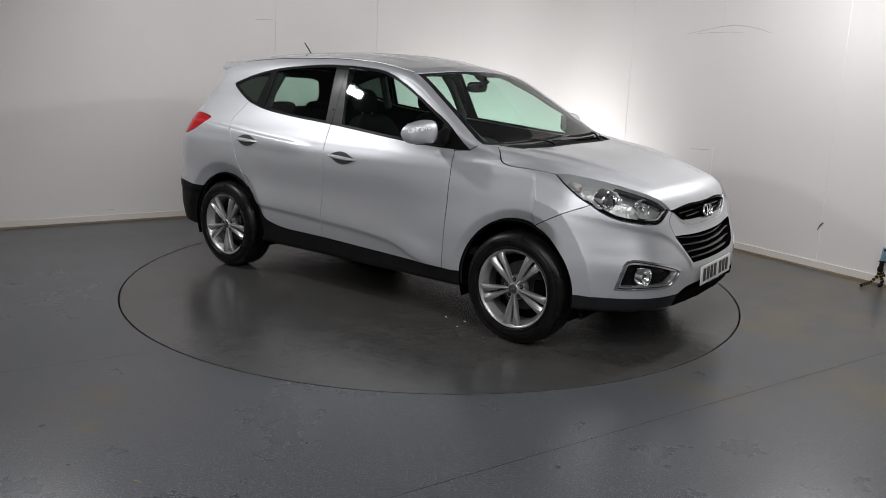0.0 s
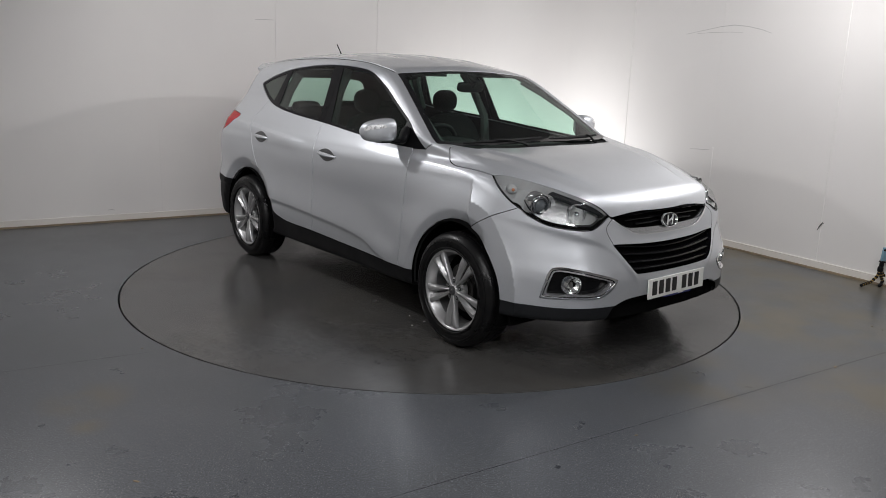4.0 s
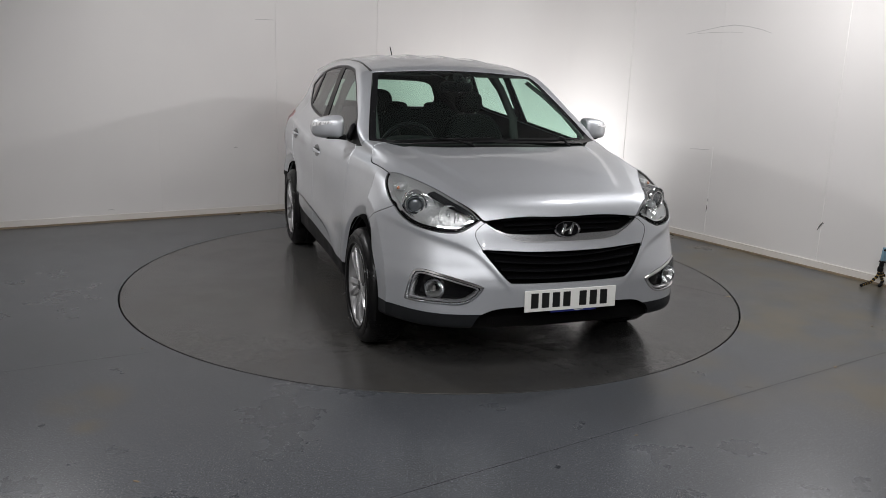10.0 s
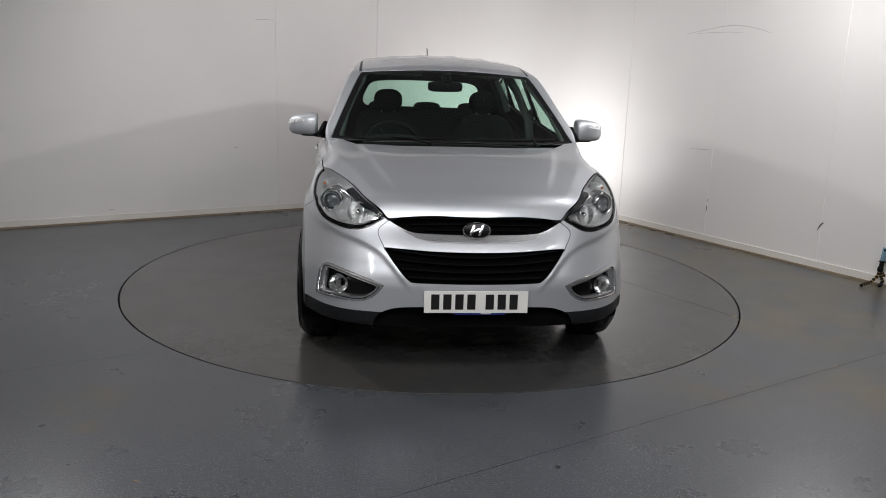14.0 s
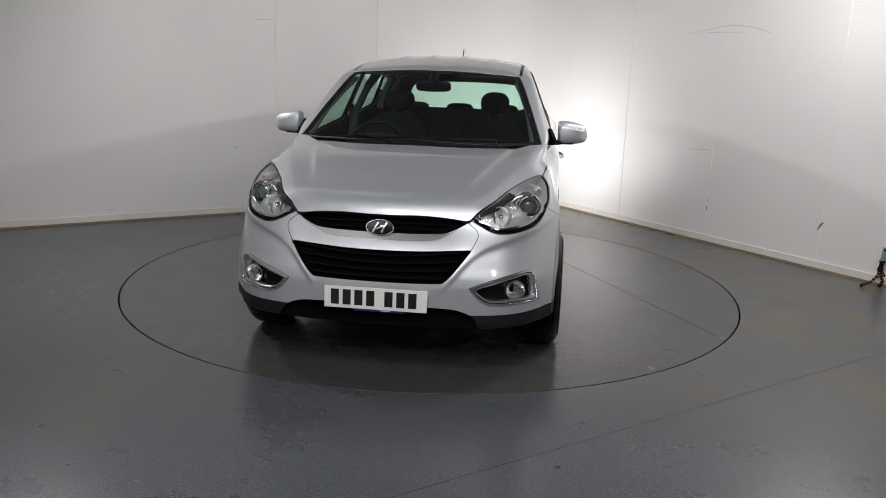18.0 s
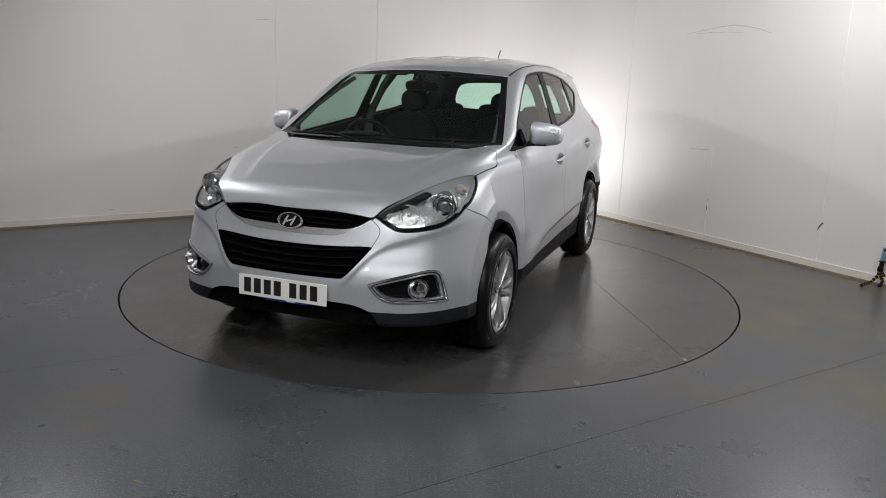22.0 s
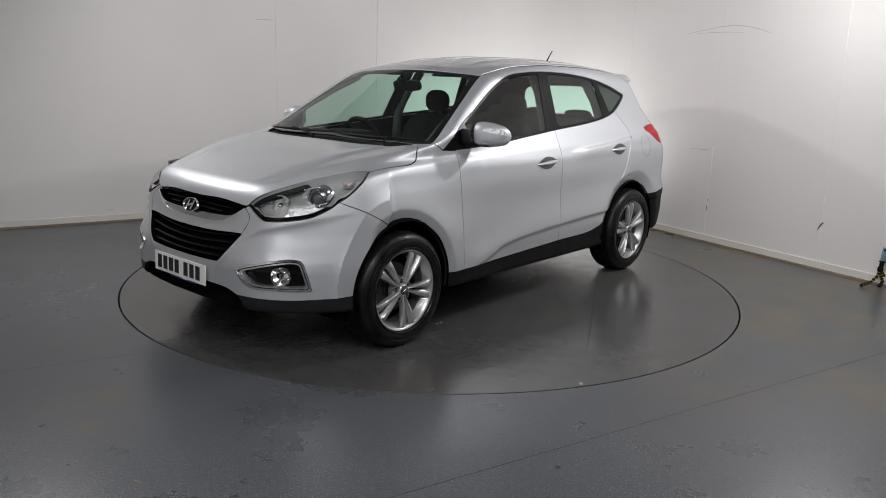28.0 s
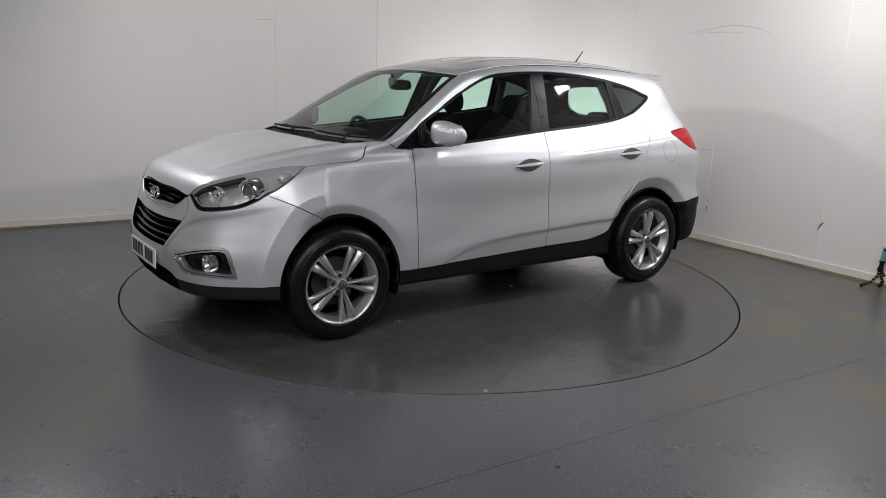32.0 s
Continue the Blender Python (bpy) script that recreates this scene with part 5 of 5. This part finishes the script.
for a in (90, 215, 325):
    part("wheel_spoke", moved(bm_box(.15, .03, .014, .005, 1), pose(.10 * math.cos(radians(a)), .10 * math.sin(radians(a)), -.005, 0, 0, a)), M_CABIN, sw)


def seat(cx, cy, w, lean, top, head_z, parent, name):
    st = new(name)
    st.parent = parent
    part("cushion", moved(bm_blob(.27, w, .11, .5, .4, 28, 14), pose(cx + .28, cy, .62, 0, -6, 0)), M_CLOTH, st)
    part("backrest", moved(bm_blob(.085, w, (top - .55) / 2, .55, .45, 32, 20, lambda x, y, z: (x - .04 * (abs(y) / w) ** 2 * -1, y * (1 - .16 * max(z, 0) / .3), z)), pose(cx - .02, cy, (top + .55) / 2, 0, lean, 0)), M_CLOTH, st)
    part("headrest", moved(bm_blob(.055, .112, .088, .8, .75, 26, 16), pose(cx - .02 + math.tan(radians(lean)) * (head_z - .9), cy, head_z)), M_CLOTH, st)
    for dy in (-.05, .05):
        part("headrest_post", bm_tube([(cx - .02 + math.tan(radians(lean)) * .28, cy + dy, top - .04), (cx - .02 + math.tan(radians(lean)) * (head_z - .9), cy + dy, head_z)], .006, 8), M_STEEL, st)
    return st


for s in (1, -1):
    seat(-.22, s * .375, .27, -14, 1.235, 1.318, car, "front_seat")
rb = new("rear_seat")
rb.parent = car
part("cushion", moved(bm_blob(.26, .64, .11, .4, .3, 28, 12), pose(-.78, 0, .62)), M_CLOTH, rb)
part("backrest", moved(bm_blob(.08, .64, .30, .4, .3, 32, 16), pose(-1.12, 0, .94, 0, -18, 0)), M_CLOTH, rb)
for y in (-.40, 0, .40):
    part("headrest", moved(bm_blob(.05, .120, .050, .7, .5, 22, 12), pose(-1.22, y, 1.228)), M_CLOTH, rb)
part("parcel_shelf", moved(bm_box(.50, 1.16, .02, .005, 1), pose(-1.50, 0, 1.10)), M_CABIN, car)
part("cabin_floor", moved(bm_box(2.9, 1.60, .04), pose(-.35, 0, .48)), M_CABIN, car)
rv = new("rear_view_mirror")
rv.parent = car
part("mirror_case", moved(bm_blob(.022, .122, .036, .5, .45, 28, 12), pose(.395, -.005, 1.450, 0, 12, 4)), M_TRIM, rv)
part("stalk", bm_tube([(.42, 0, 1.45), (.47, 0, 1.50), (.46, 0, 1.52)], .010, 8), M_TRIM, rv)
part("sensor_cover", moved(bm_blob(.055, .036, .014, .5, .5, 18, 10), pose(.43, 0, 1.507, 0, 28, 0)), M_TRIM, rv)
for s in (1, -1):
    part("pillar_lining", bm_tube([(-.26, s * .76, .95), (-.25, s * .725, 1.2), (-.30, s * .63, 1.42), (-.33, s * .55, 1.54)], [.040, .035, .035, .04], 8, True, .9), M_HEAD, car, "pale grey centre pillar lining")
    part("front_pillar_lining", bm_tube([(1.04, s * .70, 1.085), (.93, s * .700, 1.155), (.72, s * .668, 1.285), (.50, s * .615, 1.405), (.33, s * .565, 1.485)], [.012, .014, .017, .019, .018], 10, True, .8), M_HEAD, car, "pale grey front pillar lining")
    part("seat_belt", bm_tube([(-.27, s * .755, 1.28), (-.28, s * .75, 1.0), (-.30, s * .74, .7)], .022, 6, True, .1), M_CABIN, car)
    part("sun_visor", moved(bm_box(.16, .36, .016, .006, 1), pose(.25, s * .34, 1.535, 0, 8, 0)), M_HEAD, car)
    part("rear_pillar_lining", bm_tube([(-1.06, s * .70, 1.22), (-1.05, s * .645, 1.36), (-1.02, s * .575, 1.49)], [.035, .035, .035], 8, True, 1.0), M_HEAD, car)

# ---------------------------------------------------------------- small tripod by the wall
tri = new("tripod")
tagged(tri, "small flexible tripod with black and yellow segmented legs on the floor", "tripod")
hub = Vector((3.545, .10, .125))
legs = [[(3.545, .10, .125), (3.515, .085, .075), (3.470, .075, .035), (3.425, .062, .024), (3.385, .05, .014)],
        [(3.548, .098, .12), (3.550, .085, .08), (3.565, .08, .045), (3.552, .07, .022), (3.535, .06, .012)],
        [(3.552, .104, .12), (3.585, .11, .085), (3.615, .12, .05), (3.64, .10, .03), (3.665, .08, .013)]]
for pts in legs:
    path = []
    for a, b in zip(pts, pts[1:]):
        path += [Vector(a).lerp(Vector(b), k / 4) for k in range(4)]
    path.append(Vector(pts[-1]))
    lg = part("leg", joined(*[moved(bm_blob(.013, .013, .013, 1, 1, 12, 8), Matrix.Translation(p)) for p in path[::2]]), M_TRIM, tri, "black segmented leg")
    part("grip_rings", joined(*[moved(bm_blob(.0108, .0108, .0075, .8, .8, 12, 8), Matrix.Translation(p)) for p in path[1::2]]), M_YELLOW, lg, "yellow grip rings")
part("hub", moved(bm_blob(.022, .022, .028, .7, 1, 16, 10), pose(hub.x, hub.y, hub.z + .01)), M_TRIM, tri)
part("ball_head", moved(bm_blob(.018, .018, .026, .9, 1, 16, 10), pose(hub.x + .004, hub.y, .172)), M_TRIM, tri)
part("clamp", moved(bm_box(.045, .03, .012, .003, 1), pose(hub.x + .006, hub.y, .196, 0, 6, 0)), M_TRIM, tri)
# pale blue box of unknown use on the tripod; its lens is added
dev = new("action_camera")
tagged(dev, "pale blue upright device of unknown use on the tripod", "camera")
part("case", moved(bm_box(.046, .024, .110, .008, 3), pose(hub.x + .014, hub.y, .258, 0, 6, 20)), M_PHONE, dev)
part("lens", moved(bm_lathe([(.001, .0), (.009, .0), (.011, -.006)], 20, "y"), pose(hub.x + .008, hub.y - .016, .292, 0, 6, 20) @ pose(0, 0, 0, 180)), M_GLOSS, dev)


def motions():
    """The turntable carries the car round at a steady rate."""
    times = [2 * i for i in range(17)]
    turn = [pose(0, 0, 0, 0, 0, -37.83 - 3.3513 * t) for t in times]
    walk(turntable, list(zip(times, turn)))
    walk(car, [(t, m @ pose(-.0536, .0282, 0)) for t, m in zip(times, turn)])


motions()
